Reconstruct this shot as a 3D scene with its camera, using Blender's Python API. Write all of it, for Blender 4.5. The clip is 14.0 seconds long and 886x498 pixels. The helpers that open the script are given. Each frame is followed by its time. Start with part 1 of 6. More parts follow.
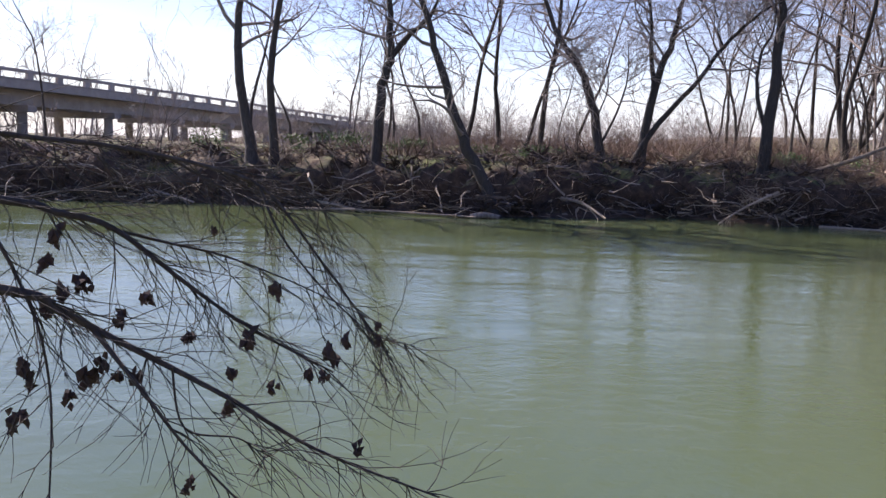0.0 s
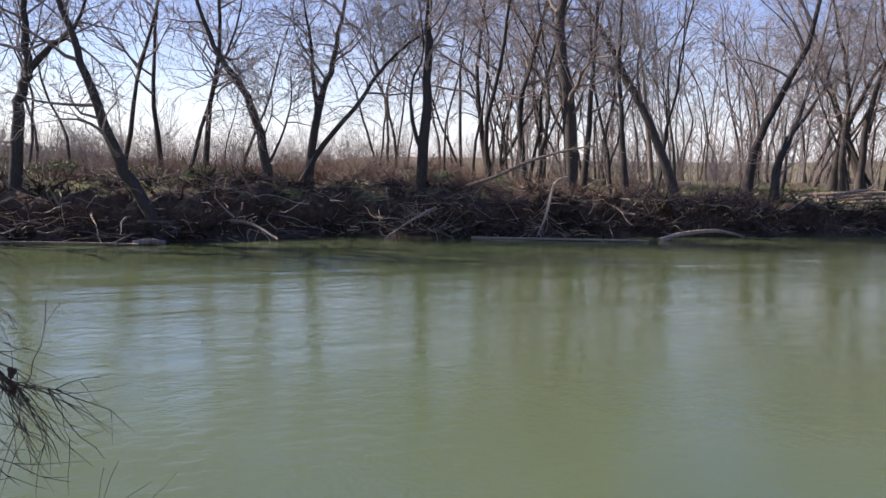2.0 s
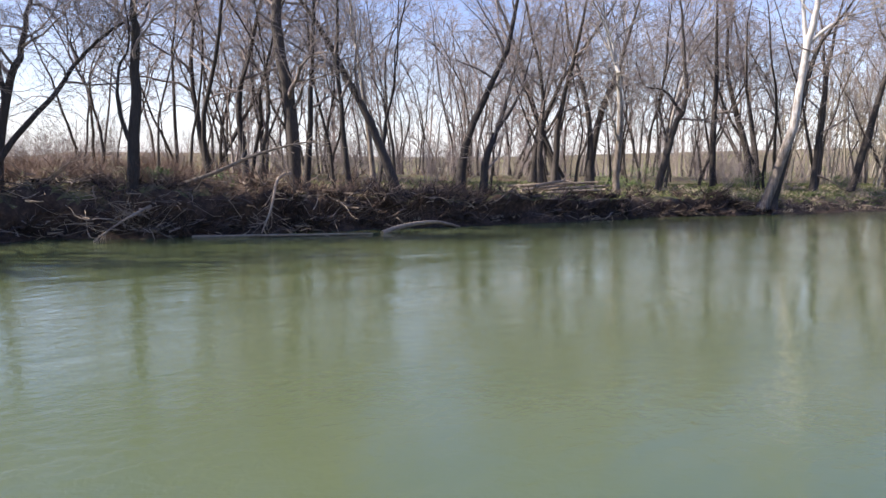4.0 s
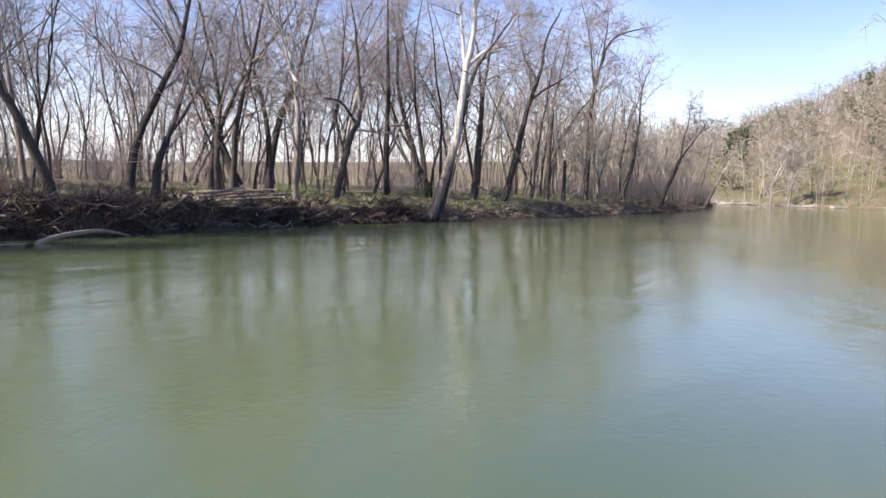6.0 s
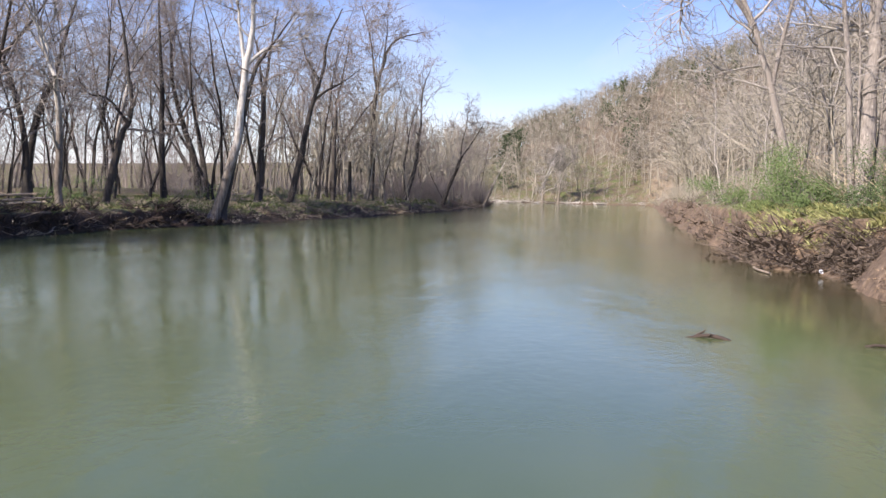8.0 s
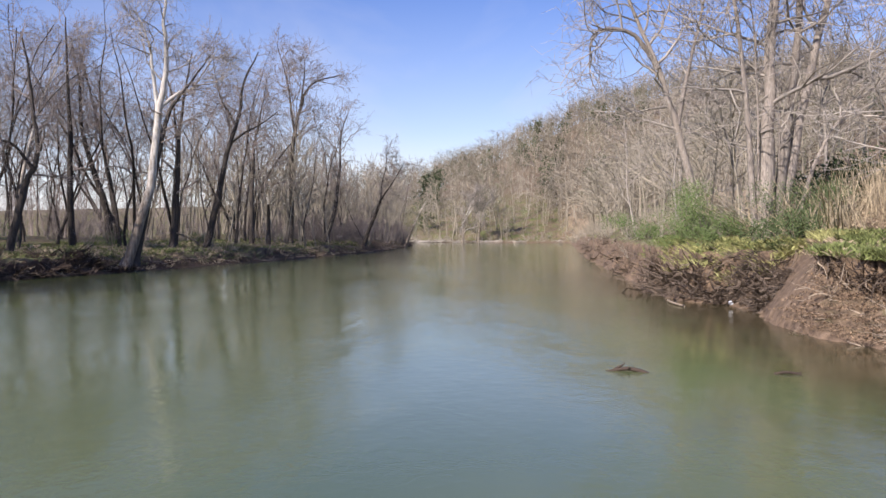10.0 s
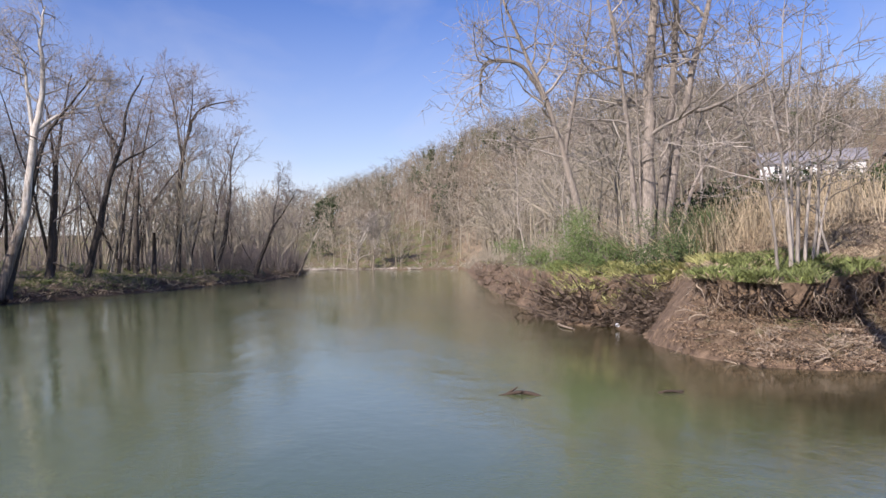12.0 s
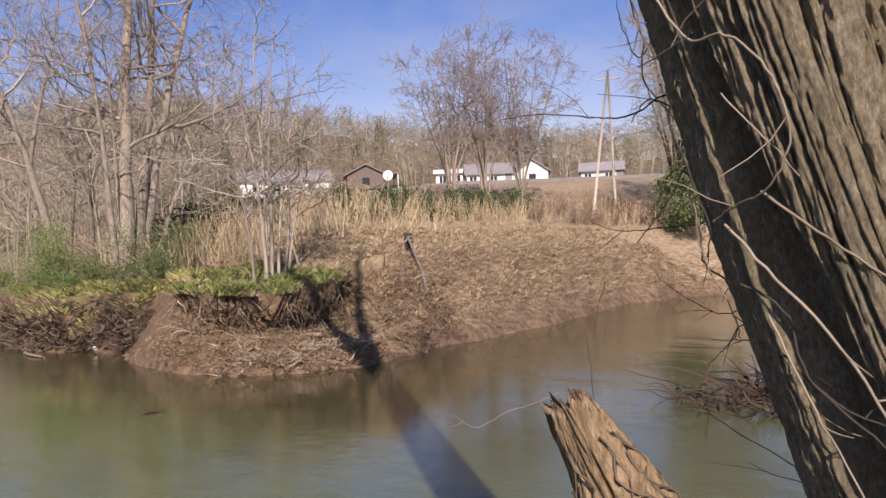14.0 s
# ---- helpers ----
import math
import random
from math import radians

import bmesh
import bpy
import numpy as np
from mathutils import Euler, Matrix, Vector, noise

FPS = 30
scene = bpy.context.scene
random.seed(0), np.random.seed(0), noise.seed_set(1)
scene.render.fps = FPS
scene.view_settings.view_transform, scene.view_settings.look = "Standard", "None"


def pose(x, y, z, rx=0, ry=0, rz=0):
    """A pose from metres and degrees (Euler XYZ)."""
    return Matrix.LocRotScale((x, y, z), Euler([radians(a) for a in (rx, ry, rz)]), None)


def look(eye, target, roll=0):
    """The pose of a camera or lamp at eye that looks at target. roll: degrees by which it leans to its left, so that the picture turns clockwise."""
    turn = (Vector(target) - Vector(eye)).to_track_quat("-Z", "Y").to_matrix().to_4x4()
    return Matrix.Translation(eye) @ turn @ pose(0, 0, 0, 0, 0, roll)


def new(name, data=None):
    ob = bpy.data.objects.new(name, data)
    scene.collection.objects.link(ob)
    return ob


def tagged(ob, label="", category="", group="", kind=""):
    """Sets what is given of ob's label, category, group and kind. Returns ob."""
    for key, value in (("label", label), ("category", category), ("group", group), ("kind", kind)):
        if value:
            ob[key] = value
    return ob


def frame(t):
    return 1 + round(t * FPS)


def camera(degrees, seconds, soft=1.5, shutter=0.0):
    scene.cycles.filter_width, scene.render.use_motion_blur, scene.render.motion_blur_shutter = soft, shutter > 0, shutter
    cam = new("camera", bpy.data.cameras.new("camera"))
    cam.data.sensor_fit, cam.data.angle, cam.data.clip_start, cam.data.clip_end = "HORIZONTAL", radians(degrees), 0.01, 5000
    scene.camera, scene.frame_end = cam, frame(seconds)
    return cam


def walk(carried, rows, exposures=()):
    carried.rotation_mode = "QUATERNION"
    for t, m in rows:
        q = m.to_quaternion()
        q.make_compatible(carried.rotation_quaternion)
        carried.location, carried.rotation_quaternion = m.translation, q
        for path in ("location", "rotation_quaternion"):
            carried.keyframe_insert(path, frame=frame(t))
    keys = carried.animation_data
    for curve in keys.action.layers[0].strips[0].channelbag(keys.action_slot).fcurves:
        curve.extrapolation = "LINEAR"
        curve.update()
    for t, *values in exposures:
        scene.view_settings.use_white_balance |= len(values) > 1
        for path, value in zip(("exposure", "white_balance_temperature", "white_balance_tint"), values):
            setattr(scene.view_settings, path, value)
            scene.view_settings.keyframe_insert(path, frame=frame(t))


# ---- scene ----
# ---------------------------------------------------------------- camera
cam = camera(57.83, 14.0, soft=1.5)
EYE = 3.0
PIVOT = 0.2


def held(t, yaw, pitch, roll):
    """A camera held in front of the body, which turns on the spot. yaw: clockwise from +y."""
    a, p = radians(yaw), radians(pitch)
    eye = Vector((PIVOT * math.sin(a), PIVOT * math.cos(a), EYE))
    aim = Vector((math.sin(a) * math.cos(p), math.cos(a) * math.cos(p), math.sin(p)))
    return t, look(eye, eye + aim * 10, roll)


walk(cam, [held(*r) for r in (
    (0.0, -0.19, -7.37, 1.79), (0.5, 4.73, -6.98, 1.60), (1.0, 10.97, -7.32, 1.41), (1.5, 17.87, -6.26, 1.20),
    (2.0, 22.80, -5.35, 0.99), (2.5, 27.97, -4.73, 0.81), (2.7, 29.87, -4.52, 1.20), (4.8, 50.15, -7.96, -0.30),
    (5.0, 52.23, -8.23, -0.22), (5.5, 58.35, -4.20, 0.12), (6.0, 64.68, -4.56, 1.34), (6.5, 68.95, -5.49, 1.22),
    (7.0, 73.28, -5.29, 0.55), (7.5, 76.17, -4.99, 1.53), (8.0, 79.76, -4.23, 0.75), (8.5, 82.01, -3.98, -0.26),
    (9.0, 83.83, -2.22, 0.68), (9.2, 84.12, -2.06, 0.81), (11.3, 87.64, 0.05, -2.25), (11.5, 88.70, 0.29, -0.39),
    (12.0, 92.86, 0.53, -0.90), (12.5, 102.32, 1.08, -0.67), (13.0, 113.80, 3.66, -3.22), (13.5, 121.42, 3.59, -1.11),
    (14.0, 128.51, 0.53, -2.56))],
    exposures=((0.0, 0.86, 6400, 23), (1.5, 0.68, 6500, 22), (2.7, 0.85, 6500, 19), (5.0, 1.04, 6500, 18), (7.5, 0.84, 6400, 18), (9.2, 0.59, 6450, 19), (11.3, 0.42, 6450, 19), (12.5, 0.32, 6450, 21), (13.5, 0.27, 6950, 22), (14.0, 0.27, 7350, 23)))

# ---------------------------------------------------------------- light
SUN_AZ, SUN_EL = -53.0, 36.0
world = bpy.data.worlds.new("sky")
scene.world = world
world.use_nodes = True
wn, wl = world.node_tree.nodes, world.node_tree.links
sky = wn.new("ShaderNodeTexSky")
sky.sky_type = "NISHITA"
sky.sun_disc = False
sky.sun_elevation = radians(SUN_EL)
sky.sun_rotation = radians(SUN_AZ)
sky.air_density, sky.dust_density, sky.ozone_density = 1.0, 0.35, 1.6
# thin high cloud in faint streaks
w_tc, w_map, w_noise, w_ramp, w_mix = (wn.new("ShaderNode" + k) for k in ("TexCoord", "Mapping", "TexNoise", "ValToRGB", "Mix"))
w_map.inputs["Rotation"].default_value = (0.25, 0.1, 0.6)
w_map.inputs["Scale"].default_value = (1.2, 3.2, 6.5)
w_noise.inputs["Scale"].default_value, w_noise.inputs["Detail"].default_value, w_noise.inputs["Distortion"].default_value = 1.3, 6.0, 0.5
w_ramp.color_ramp.elements[0].position, w_ramp.color_ramp.elements[1].position = 0.45, 0.8
w_ramp.color_ramp.elements[1].color = (0.4, 0.4, 0.4, 1)
w_mix.data_type = "RGBA"
w_mix.inputs[7].default_value = (5.2, 5.6, 6.2, 1)
w_sat = wn.new("ShaderNodeHueSaturation")
w_sat.inputs["Saturation"].default_value = 1.38
w_sat.inputs["Hue"].default_value = 0.521
w_sat.inputs["Value"].default_value = 1.1
wl.new(w_tc.outputs["Generated"], w_map.inputs[0])
wl.new(w_map.outputs[0], w_noise.inputs[0])
wl.new(w_noise.outputs[0], w_ramp.inputs[0])
wl.new(w_ramp.outputs[0], w_mix.inputs[0])
wl.new(sky.outputs[0], w_sat.inputs["Color"])
wl.new(w_sat.outputs[0], w_mix.inputs[6])
w_sep, w_fall, w_haze = wn.new("ShaderNodeSeparateXYZ"), wn.new("ShaderNodeValToRGB"), wn.new("ShaderNodeMix")
w_fall.color_ramp.elements[0].position, w_fall.color_ramp.elements[0].color = 0.0, (0.8, 0.8, 0.8, 1)
w_fall.color_ramp.elements[1].position, w_fall.color_ramp.elements[1].color = 0.34, (0, 0, 0, 1)
w_fall.color_ramp.elements.new(0.12).color = (0.27, 0.27, 0.27, 1)
w_haze.data_type = "RGBA"
w_haze.inputs[7].default_value = (6.6, 6.75, 7.5, 1)
wl.new(w_tc.outputs["Generated"], w_sep.inputs[0])
wl.new(w_sep.outputs[2], w_fall.inputs[0])
wl.new(w_fall.outputs[0], w_haze.inputs[0])
wl.new(w_mix.outputs[2], w_haze.inputs[6])
wl.new(w_haze.outputs[2], wn["Background"].inputs[0])
wn["Background"].inputs[1].default_value = 0.1
sun_dir = Vector((math.sin(radians(SUN_AZ)) * math.cos(radians(SUN_EL)), math.cos(radians(SUN_AZ)) * math.cos(radians(SUN_EL)), math.sin(radians(SUN_EL))))
sun = new("sun", bpy.data.lights.new("sun", "SUN"))
sun.data.energy, sun.data.angle, sun.data.color = 5.0, radians(0.53), (1.0, 0.95, 0.87)
sun.matrix_world = look(sun_dir * 100, (0, 0, 0))


# ---------------------------------------------------------------- materials
def material(name):
    m = bpy.data.materials.new(name)
    m.use_nodes = True
    return m, m.node_tree.nodes, m.node_tree.links, m.node_tree.nodes["Principled BSDF"]


def ramp(n, l, fac, stops):
    r = n.new("ShaderNodeValToRGB")
    r.color_ramp.elements[0].position, r.color_ramp.elements[0].color = stops[0][0], (*stops[0][1], 1)
    r.color_ramp.elements[1].position, r.color_ramp.elements[1].color = stops[-1][0], (*stops[-1][1], 1)
    for pos, col in stops[1:-1]:
        r.color_ramp.elements.new(pos).color = (*col, 1)
    l.new(fac, r.inputs[0])
    return r.outputs[0]


def noise_tex(n, l, scale, detail=4.0, rough=0.6, stretch=None, coord="Object", distort=0.0):
    tc = n.new("ShaderNodeTexCoord")
    t = n.new("ShaderNodeTexNoise")
    t.inputs["Scale"].default_value, t.inputs["Detail"].default_value = scale, detail
    t.inputs["Roughness"].default_value, t.inputs["Distortion"].default_value = rough, distort
    if stretch:
        mp = n.new("ShaderNodeMapping")
        mp.inputs["Scale"].default_value = stretch
        l.new(tc.outputs[coord], mp.inputs[0])
        l.new(mp.outputs[0], t.inputs[0])
    else:
        l.new(tc.outputs[coord], t.inputs[0])
    return t.outputs[0]


def blend(n, l, fac, a, b, kind="MIX"):
    m = n.new("ShaderNodeMix")
    m.data_type, m.blend_type = "RGBA", kind
    for sock, v in ((m.inputs[0], fac), (m.inputs[6], a), (m.inputs[7], b)):
        if isinstance(v, (int, float)):
            sock.default_value = v
        elif isinstance(v, tuple):
            sock.default_value = (*v, 1)
        else:
            l.new(v, sock)
    return m.outputs[2]


def bump(n, l, b, height, strength, dist):
    k = n.new("ShaderNodeBump")
    k.inputs["Strength"].default_value, k.inputs["Distance"].default_value = strength, dist
    l.new(height, k.inputs["Height"])
    l.new(k.outputs[0], b.inputs["Normal"])


def vary(n, l, col, low, high):
    """Each object, or each loose piece, a little lighter or darker than the next."""
    a, g = n.new("ShaderNodeObjectInfo"), n.new("ShaderNodeNewGeometry")
    s = n.new("ShaderNodeMath")
    l.new(a.outputs["Random"], s.inputs[0])
    l.new(g.outputs["Random Per Island"], s.inputs[1])
    f = n.new("ShaderNodeMath")
    f.operation = "FRACT"
    l.new(s.outputs[0], f.inputs[0])
    return blend(n, l, 1.0, col, ramp(n, l, f.outputs[0], ((0.0, (low,) * 3), (1.0, (high,) * 3))), "MULTIPLY")


def bark(name, dark, mid, light, scale=6.0, relief=0.6, depth=0.03):
    m, n, l, b = material(name)
    f = noise_tex(n, l, scale, 6, 0.65, (3.0, 3.0, 0.45))
    big = noise_tex(n, l, 0.7, 3, 0.6)
    c = ramp(n, l, f, ((0.28, dark), (0.5, mid), (0.74, light)))
    c = blend(n, l, ramp(n, l, big, ((0.4, (0, 0, 0)), (0.65, (1, 1, 1)))), c, mid)
    l.new(vary(n, l, c, 0.75, 1.2), b.inputs["Base Color"])
    b.inputs["Roughness"].default_value = 0.9
    bump(n, l, b, f, relief, depth)
    return m


def plain(name, col, rough=0.8, spread=0.25, scale=8.0, relief=0.2, metal=0.0, low=0.8, high=1.2):
    m, n, l, b = material(name)
    f = noise_tex(n, l, scale, 5)
    g = noise_tex(n, l, scale * 0.13, 3)
    c = ramp(n, l, f, ((0.3, tuple(v * (1 - spread) for v in col)), (0.7, tuple(min(1, v * (1 + spread)) for v in col))))
    c = blend(n, l, ramp(n, l, g, ((0.35, (0, 0, 0)), (0.7, (0.35,) * 3))), c, tuple(v * 0.6 for v in col))
    l.new(vary(n, l, c, low, high), b.inputs["Base Color"])
    b.inputs["Roughness"].default_value, b.inputs["Metallic"].default_value = rough, metal
    bump(n, l, b, f, relief, 0.02)
    return m


def ground_material():
    m, n, l, b = material("river_bank_soil")
    fine = noise_tex(n, l, 3.0, 8, 0.7)
    mid = noise_tex(n, l, 0.55, 5, 0.6)
    big = noise_tex(n, l, 0.12, 3, 0.6)
    litter = ramp(n, l, fine, ((0.3, (0.055, 0.038, 0.022)), (0.5, (0.16, 0.115, 0.07)), (0.72, (0.31, 0.24, 0.15))))
    grass = ramp(n, l, fine, ((0.3, (0.05, 0.06, 0.018)), (0.55, (0.13, 0.15, 0.04)), (0.75, (0.27, 0.25, 0.1))))
    straw = ramp(n, l, fine, ((0.3, (0.14, 0.095, 0.058)), (0.5, (0.315, 0.237, 0.15)), (0.75, (0.52, 0.42, 0.29))))
    mud = ramp(n, l, fine, ((0.3, (0.062, 0.042, 0.027)), (0.5, (0.16, 0.108, 0.068)), (0.75, (0.3, 0.21, 0.135))))
    geo = n.new("ShaderNodeNewGeometry")
    sep = n.new("ShaderNodeSeparateXYZ")
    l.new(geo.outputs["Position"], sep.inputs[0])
    # beyond the river: reddish mud, darkened to stand in for the bank's shade
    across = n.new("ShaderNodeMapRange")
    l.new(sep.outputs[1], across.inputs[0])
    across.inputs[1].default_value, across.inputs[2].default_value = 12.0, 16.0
    shaded_mud = ramp(n, l, fine, ((0.3, (0.026, 0.016, 0.01)), (0.52, (0.075, 0.046, 0.028)), (0.75, (0.17, 0.11, 0.068))))
    mud = blend(n, l, across.outputs[0], mud, shaded_mud)
    nrm = n.new("ShaderNodeSeparateXYZ")
    l.new(geo.outputs["True Normal"], nrm.inputs[0])
    c = blend(n, l, ramp(n, l, mid, ((0.42, (0, 0, 0)), (0.62, (1, 1, 1)))), litter, grass)
    field = n.new("ShaderNodeMapRange")
    l.new(sep.outputs[1], field.inputs[0])
    field.inputs[1].default_value, field.inputs[2].default_value = -12.5, -16.0
    hillside = n.new("ShaderNodeMapRange")
    l.new(sep.outputs[2], hillside.inputs[0])
    hillside.inputs[1].default_value, hillside.inputs[2].default_value = 14.0, 11.0
    f3 = n.new("ShaderNodeMath")
    f3.operation = "MULTIPLY"
    l.new(field.outputs[0], f3.inputs[0])
    l.new(hillside.outputs[0], f3.inputs[1])
    f2 = n.new("ShaderNodeMath")
    f2.operation = "MULTIPLY"
    l.new(f3.outputs[0], f2.inputs[0])
    l.new(ramp(n, l, big, ((0.25, (0.6,) * 3), (0.5, (1, 1, 1)))), f2.inputs[1])
    c = blend(n, l, f2.outputs[0], c, straw)
    woods = n.new("ShaderNodeMapRange")
    l.new(sep.outputs[2], woods.inputs[0])
    woods.inputs[1].default_value, woods.inputs[2].default_value = 11.0, 15.0
    c = blend(n, l, woods.outputs[0], c, litter)
    steep = n.new("ShaderNodeMapRange")
    l.new(nrm.outputs[2], steep.inputs[0])
    steep.inputs[1].default_value, steep.inputs[2].default_value = 0.86, 0.66
    banks = n.new("ShaderNodeMapRange")
    l.new(sep.outputs[2], banks.inputs[0])
    banks.inputs[1].default_value, banks.inputs[2].default_value = 3.0, 2.3
    f4 = n.new("ShaderNodeMath")
    f4.operation = "MULTIPLY"
    l.new(steep.outputs[0], f4.inputs[0])
    l.new(banks.outputs[0], f4.inputs[1])
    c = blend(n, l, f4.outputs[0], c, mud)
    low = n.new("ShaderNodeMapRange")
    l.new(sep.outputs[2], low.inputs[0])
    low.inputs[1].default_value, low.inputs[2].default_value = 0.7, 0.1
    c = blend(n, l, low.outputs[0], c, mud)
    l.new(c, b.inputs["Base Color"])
    b.inputs["Roughness"].default_value = 0.95
    bump(n, l, b, fine, 0.7, 0.12)
    return m


def water_material():
    m, n, l, b = material("green_river_water")
    geo = n.new("ShaderNodeNewGeometry")
    sep = n.new("ShaderNodeSeparateXYZ")
    l.new(geo.outputs["Position"], sep.inputs[0])
    big = noise_tex(n, l, 0.05, 3, 0.6, (1.0, 1.6, 1.0))
    c = ramp(n, l, big, ((0.35, (0.089, 0.117, 0.046)), (0.65, (0.113, 0.138, 0.064))))
    # brown silt where the cove is shallow
    silt = n.new("ShaderNodeVectorMath")
    silt.operation = "DOT_PRODUCT"
    l.new(geo.outputs["Position"], silt.inputs[0])
    silt.inputs[1].default_value = (0.12, -1.0, 0.0)
    warp = n.new("ShaderNodeMath")
    warp.operation = "MULTIPLY_ADD"
    l.new(noise_tex(n, l, 0.22, 4, 0.6), warp.inputs[0])
    warp.inputs[1].default_value = 9.0
    l.new(silt.outputs["Value"], warp.inputs[2])
    mr = n.new("ShaderNodeMapRange")
    l.new(warp.outputs[0], mr.inputs[0])
    mr.inputs[1].default_value, mr.inputs[2].default_value = 9.5, 15.5
    east = n.new("ShaderNodeMapRange")
    l.new(sep.outputs[0], east.inputs[0])
    east.inputs[1].default_value, east.inputs[2].default_value = 75.0, 40.0
    both = n.new("ShaderNodeMath")
    both.operation = "MULTIPLY"
    l.new(mr.outputs[0], both.inputs[0])
    l.new(east.outputs[0], both.inputs[1])
    west = n.new("ShaderNodeMapRange")
    l.new(sep.outputs[0], west.inputs[0])
    west.inputs[1].default_value, west.inputs[2].default_value, west.inputs[3].default_value = 7.0, 16.0, 0.45
    brown = n.new("ShaderNodeMath")
    brown.operation = "MULTIPLY"
    l.new(both.outputs[0], brown.inputs[0])
    l.new(west.outputs[0], brown.inputs[1])
    c = blend(n, l, brown.outputs[0], c, (0.058, 0.05, 0.023))
    l.new(c, b.inputs["Base Color"])
    b.inputs["Roughness"].default_value = 0.07
    b.inputs["IOR"].default_value = 1.42
    w1 = noise_tex(n, l, 3.0, 5, 0.62, (1.0, 1.25, 1.0), distort=0.5)
    w2 = noise_tex(n, l, 0.35, 3, 0.5, (0.6, 1.4, 1.0), distort=0.8)
    add = n.new("ShaderNodeMath")
    add.operation = "MULTIPLY_ADD"
    l.new(w2, add.inputs[0])
    add.inputs[1].default_value = 3.0
    l.new(w1, add.inputs[2])
    # ruffled and glassy patches; the cove lies calmer than the open river
    patch = ramp(n, l, noise_tex(n, l, 0.11, 3, 0.55, (0.5, 1.6, 1.0), distort=0.5), ((0.36, (0.3,) * 3), (0.66, (1.25,) * 3)))
    calm = n.new("ShaderNodeMapRange")
    l.new(sep.outputs[1], calm.inputs[0])
    calm.inputs[1].default_value, calm.inputs[2].default_value, calm.inputs[3].default_value, calm.inputs[4].default_value = -8.0, 22.0, 0.45, 0.9
    both_w = n.new("ShaderNodeMath")
    both_w.operation = "MULTIPLY"
    l.new(patch, both_w.inputs[0])
    l.new(calm.outputs[0], both_w.inputs[1])
    waves = n.new("ShaderNodeMath")
    waves.operation = "MULTIPLY"
    l.new(add.outputs[0], waves.inputs[0])
    l.new(both_w.outputs[0], waves.inputs[1])
    bump(n, l, b, waves.outputs[0], 0.19, 0.1)
    return m


M_GROUND = ground_material()
M_WATER = water_material()
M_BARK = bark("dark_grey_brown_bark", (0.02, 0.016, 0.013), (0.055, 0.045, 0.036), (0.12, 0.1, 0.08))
M_GREYBARK = bark("rough_grey_brown_bark", (0.07, 0.056, 0.046), (0.265, 0.225, 0.184), (0.52, 0.46, 0.39), 7.0, 1.0, 0.05)
M_PALE = bark("pale_grey_bark", (0.12, 0.098, 0.076), (0.32, 0.28, 0.232), (0.54, 0.49, 0.425))


def sycamore_bark():
    m, n, l, b = material("white_sycamore_bark")
    f = noise_tex(n, l, 2.5, 6, 0.65, (3.0, 3.0, 0.6))
    white = ramp(n, l, f, ((0.3, (0.26, 0.22, 0.17)), (0.48, (0.52, 0.48, 0.41)), (0.7, (0.72, 0.69, 0.63))))
    brown = ramp(n, l, f, ((0.3, (0.09, 0.07, 0.05)), (0.5, (0.2, 0.16, 0.12)), (0.7, (0.33, 0.28, 0.22))))
    tc, sp = n.new("ShaderNodeTexCoord"), n.new("ShaderNodeSeparateXYZ")
    l.new(tc.outputs["Object"], sp.inputs[0])
    up = n.new("ShaderNodeMath")
    up.operation = "MULTIPLY_ADD"
    l.new(f, up.inputs[0])
    up.inputs[1].default_value = 6.0
    l.new(sp.outputs[2], up.inputs[2])
    mr = n.new("ShaderNodeMapRange")
    l.new(up.outputs[0], mr.inputs[0])
    mr.inputs[1].default_value, mr.inputs[2].default_value = 7.0, 12.0
    l.new(blend(n, l, mr.outputs[0], brown, white), b.inputs["Base Color"])
    b.inputs["Roughness"].default_value = 0.85
    bump(n, l, b, f, 0.3, 0.02)
    return m


M_WHITE = sycamore_bark()
M_TWIG = plain("grey_brown_twigs", (0.28, 0.232, 0.2), 0.9, 0.3, 4.0)
M_TWIG_PALE = plain("pale_sunlit_twigs", (0.31, 0.272, 0.205), 0.9, 0.3, 4.0)
M_TWIG_WHITE = plain("whitish_sapling_twigs", (0.365, 0.322, 0.27), 0.9, 0.25, 4.0, low=0.5, high=1.35)
M_HILLS = [plain("bare_hillside_trees", c, 0.95, 0.3, 0.4) for c in ((0.26, 0.225, 0.17), (0.2, 0.172, 0.125), (0.35, 0.305, 0.23), (0.21, 0.205, 0.13))]
M_CEDAR = plain("dark_green_cedar", (0.045, 0.07, 0.022), 0.9, 0.35, 2.0)
M_STICK = plain("weathered_driftwood", (0.33, 0.26, 0.185), 0.9, 0.35, 6.0)
M_EVERGREEN = plain("dark_evergreen_leaves", (0.075, 0.105, 0.032), 0.7, 0.4, 3.0)
M_LEAFGREEN = plain("bright_green_shrub_leaves", (0.105, 0.15, 0.04), 0.7, 0.4, 3.0)
M_GRASS = plain("young_green_grass", (0.17, 0.2, 0.062), 0.8, 0.35, 3.0, low=0.5, high=1.5)
M_LIPGRASS = plain("yellow_green_grass", (0.34, 0.33, 0.125), 0.8, 0.35, 3.0)
M_STRAW = plain("dry_tan_cane", (0.52, 0.42, 0.275), 0.8, 0.3, 3.0, low=0.55, high=1.2)
M_FIELD = plain("flattened_field_straw", (0.42, 0.33, 0.212), 0.85, 0.3, 3.0, low=0.35, high=1.25)
M_CONCRETE = plain("weathered_concrete", (0.36, 0.32, 0.275), 0.9, 0.15, 1.2)
M_WALL = plain("white_house_siding", (0.8, 0.8, 0.78), 0.7, 0.04, 2.0, 0.05)
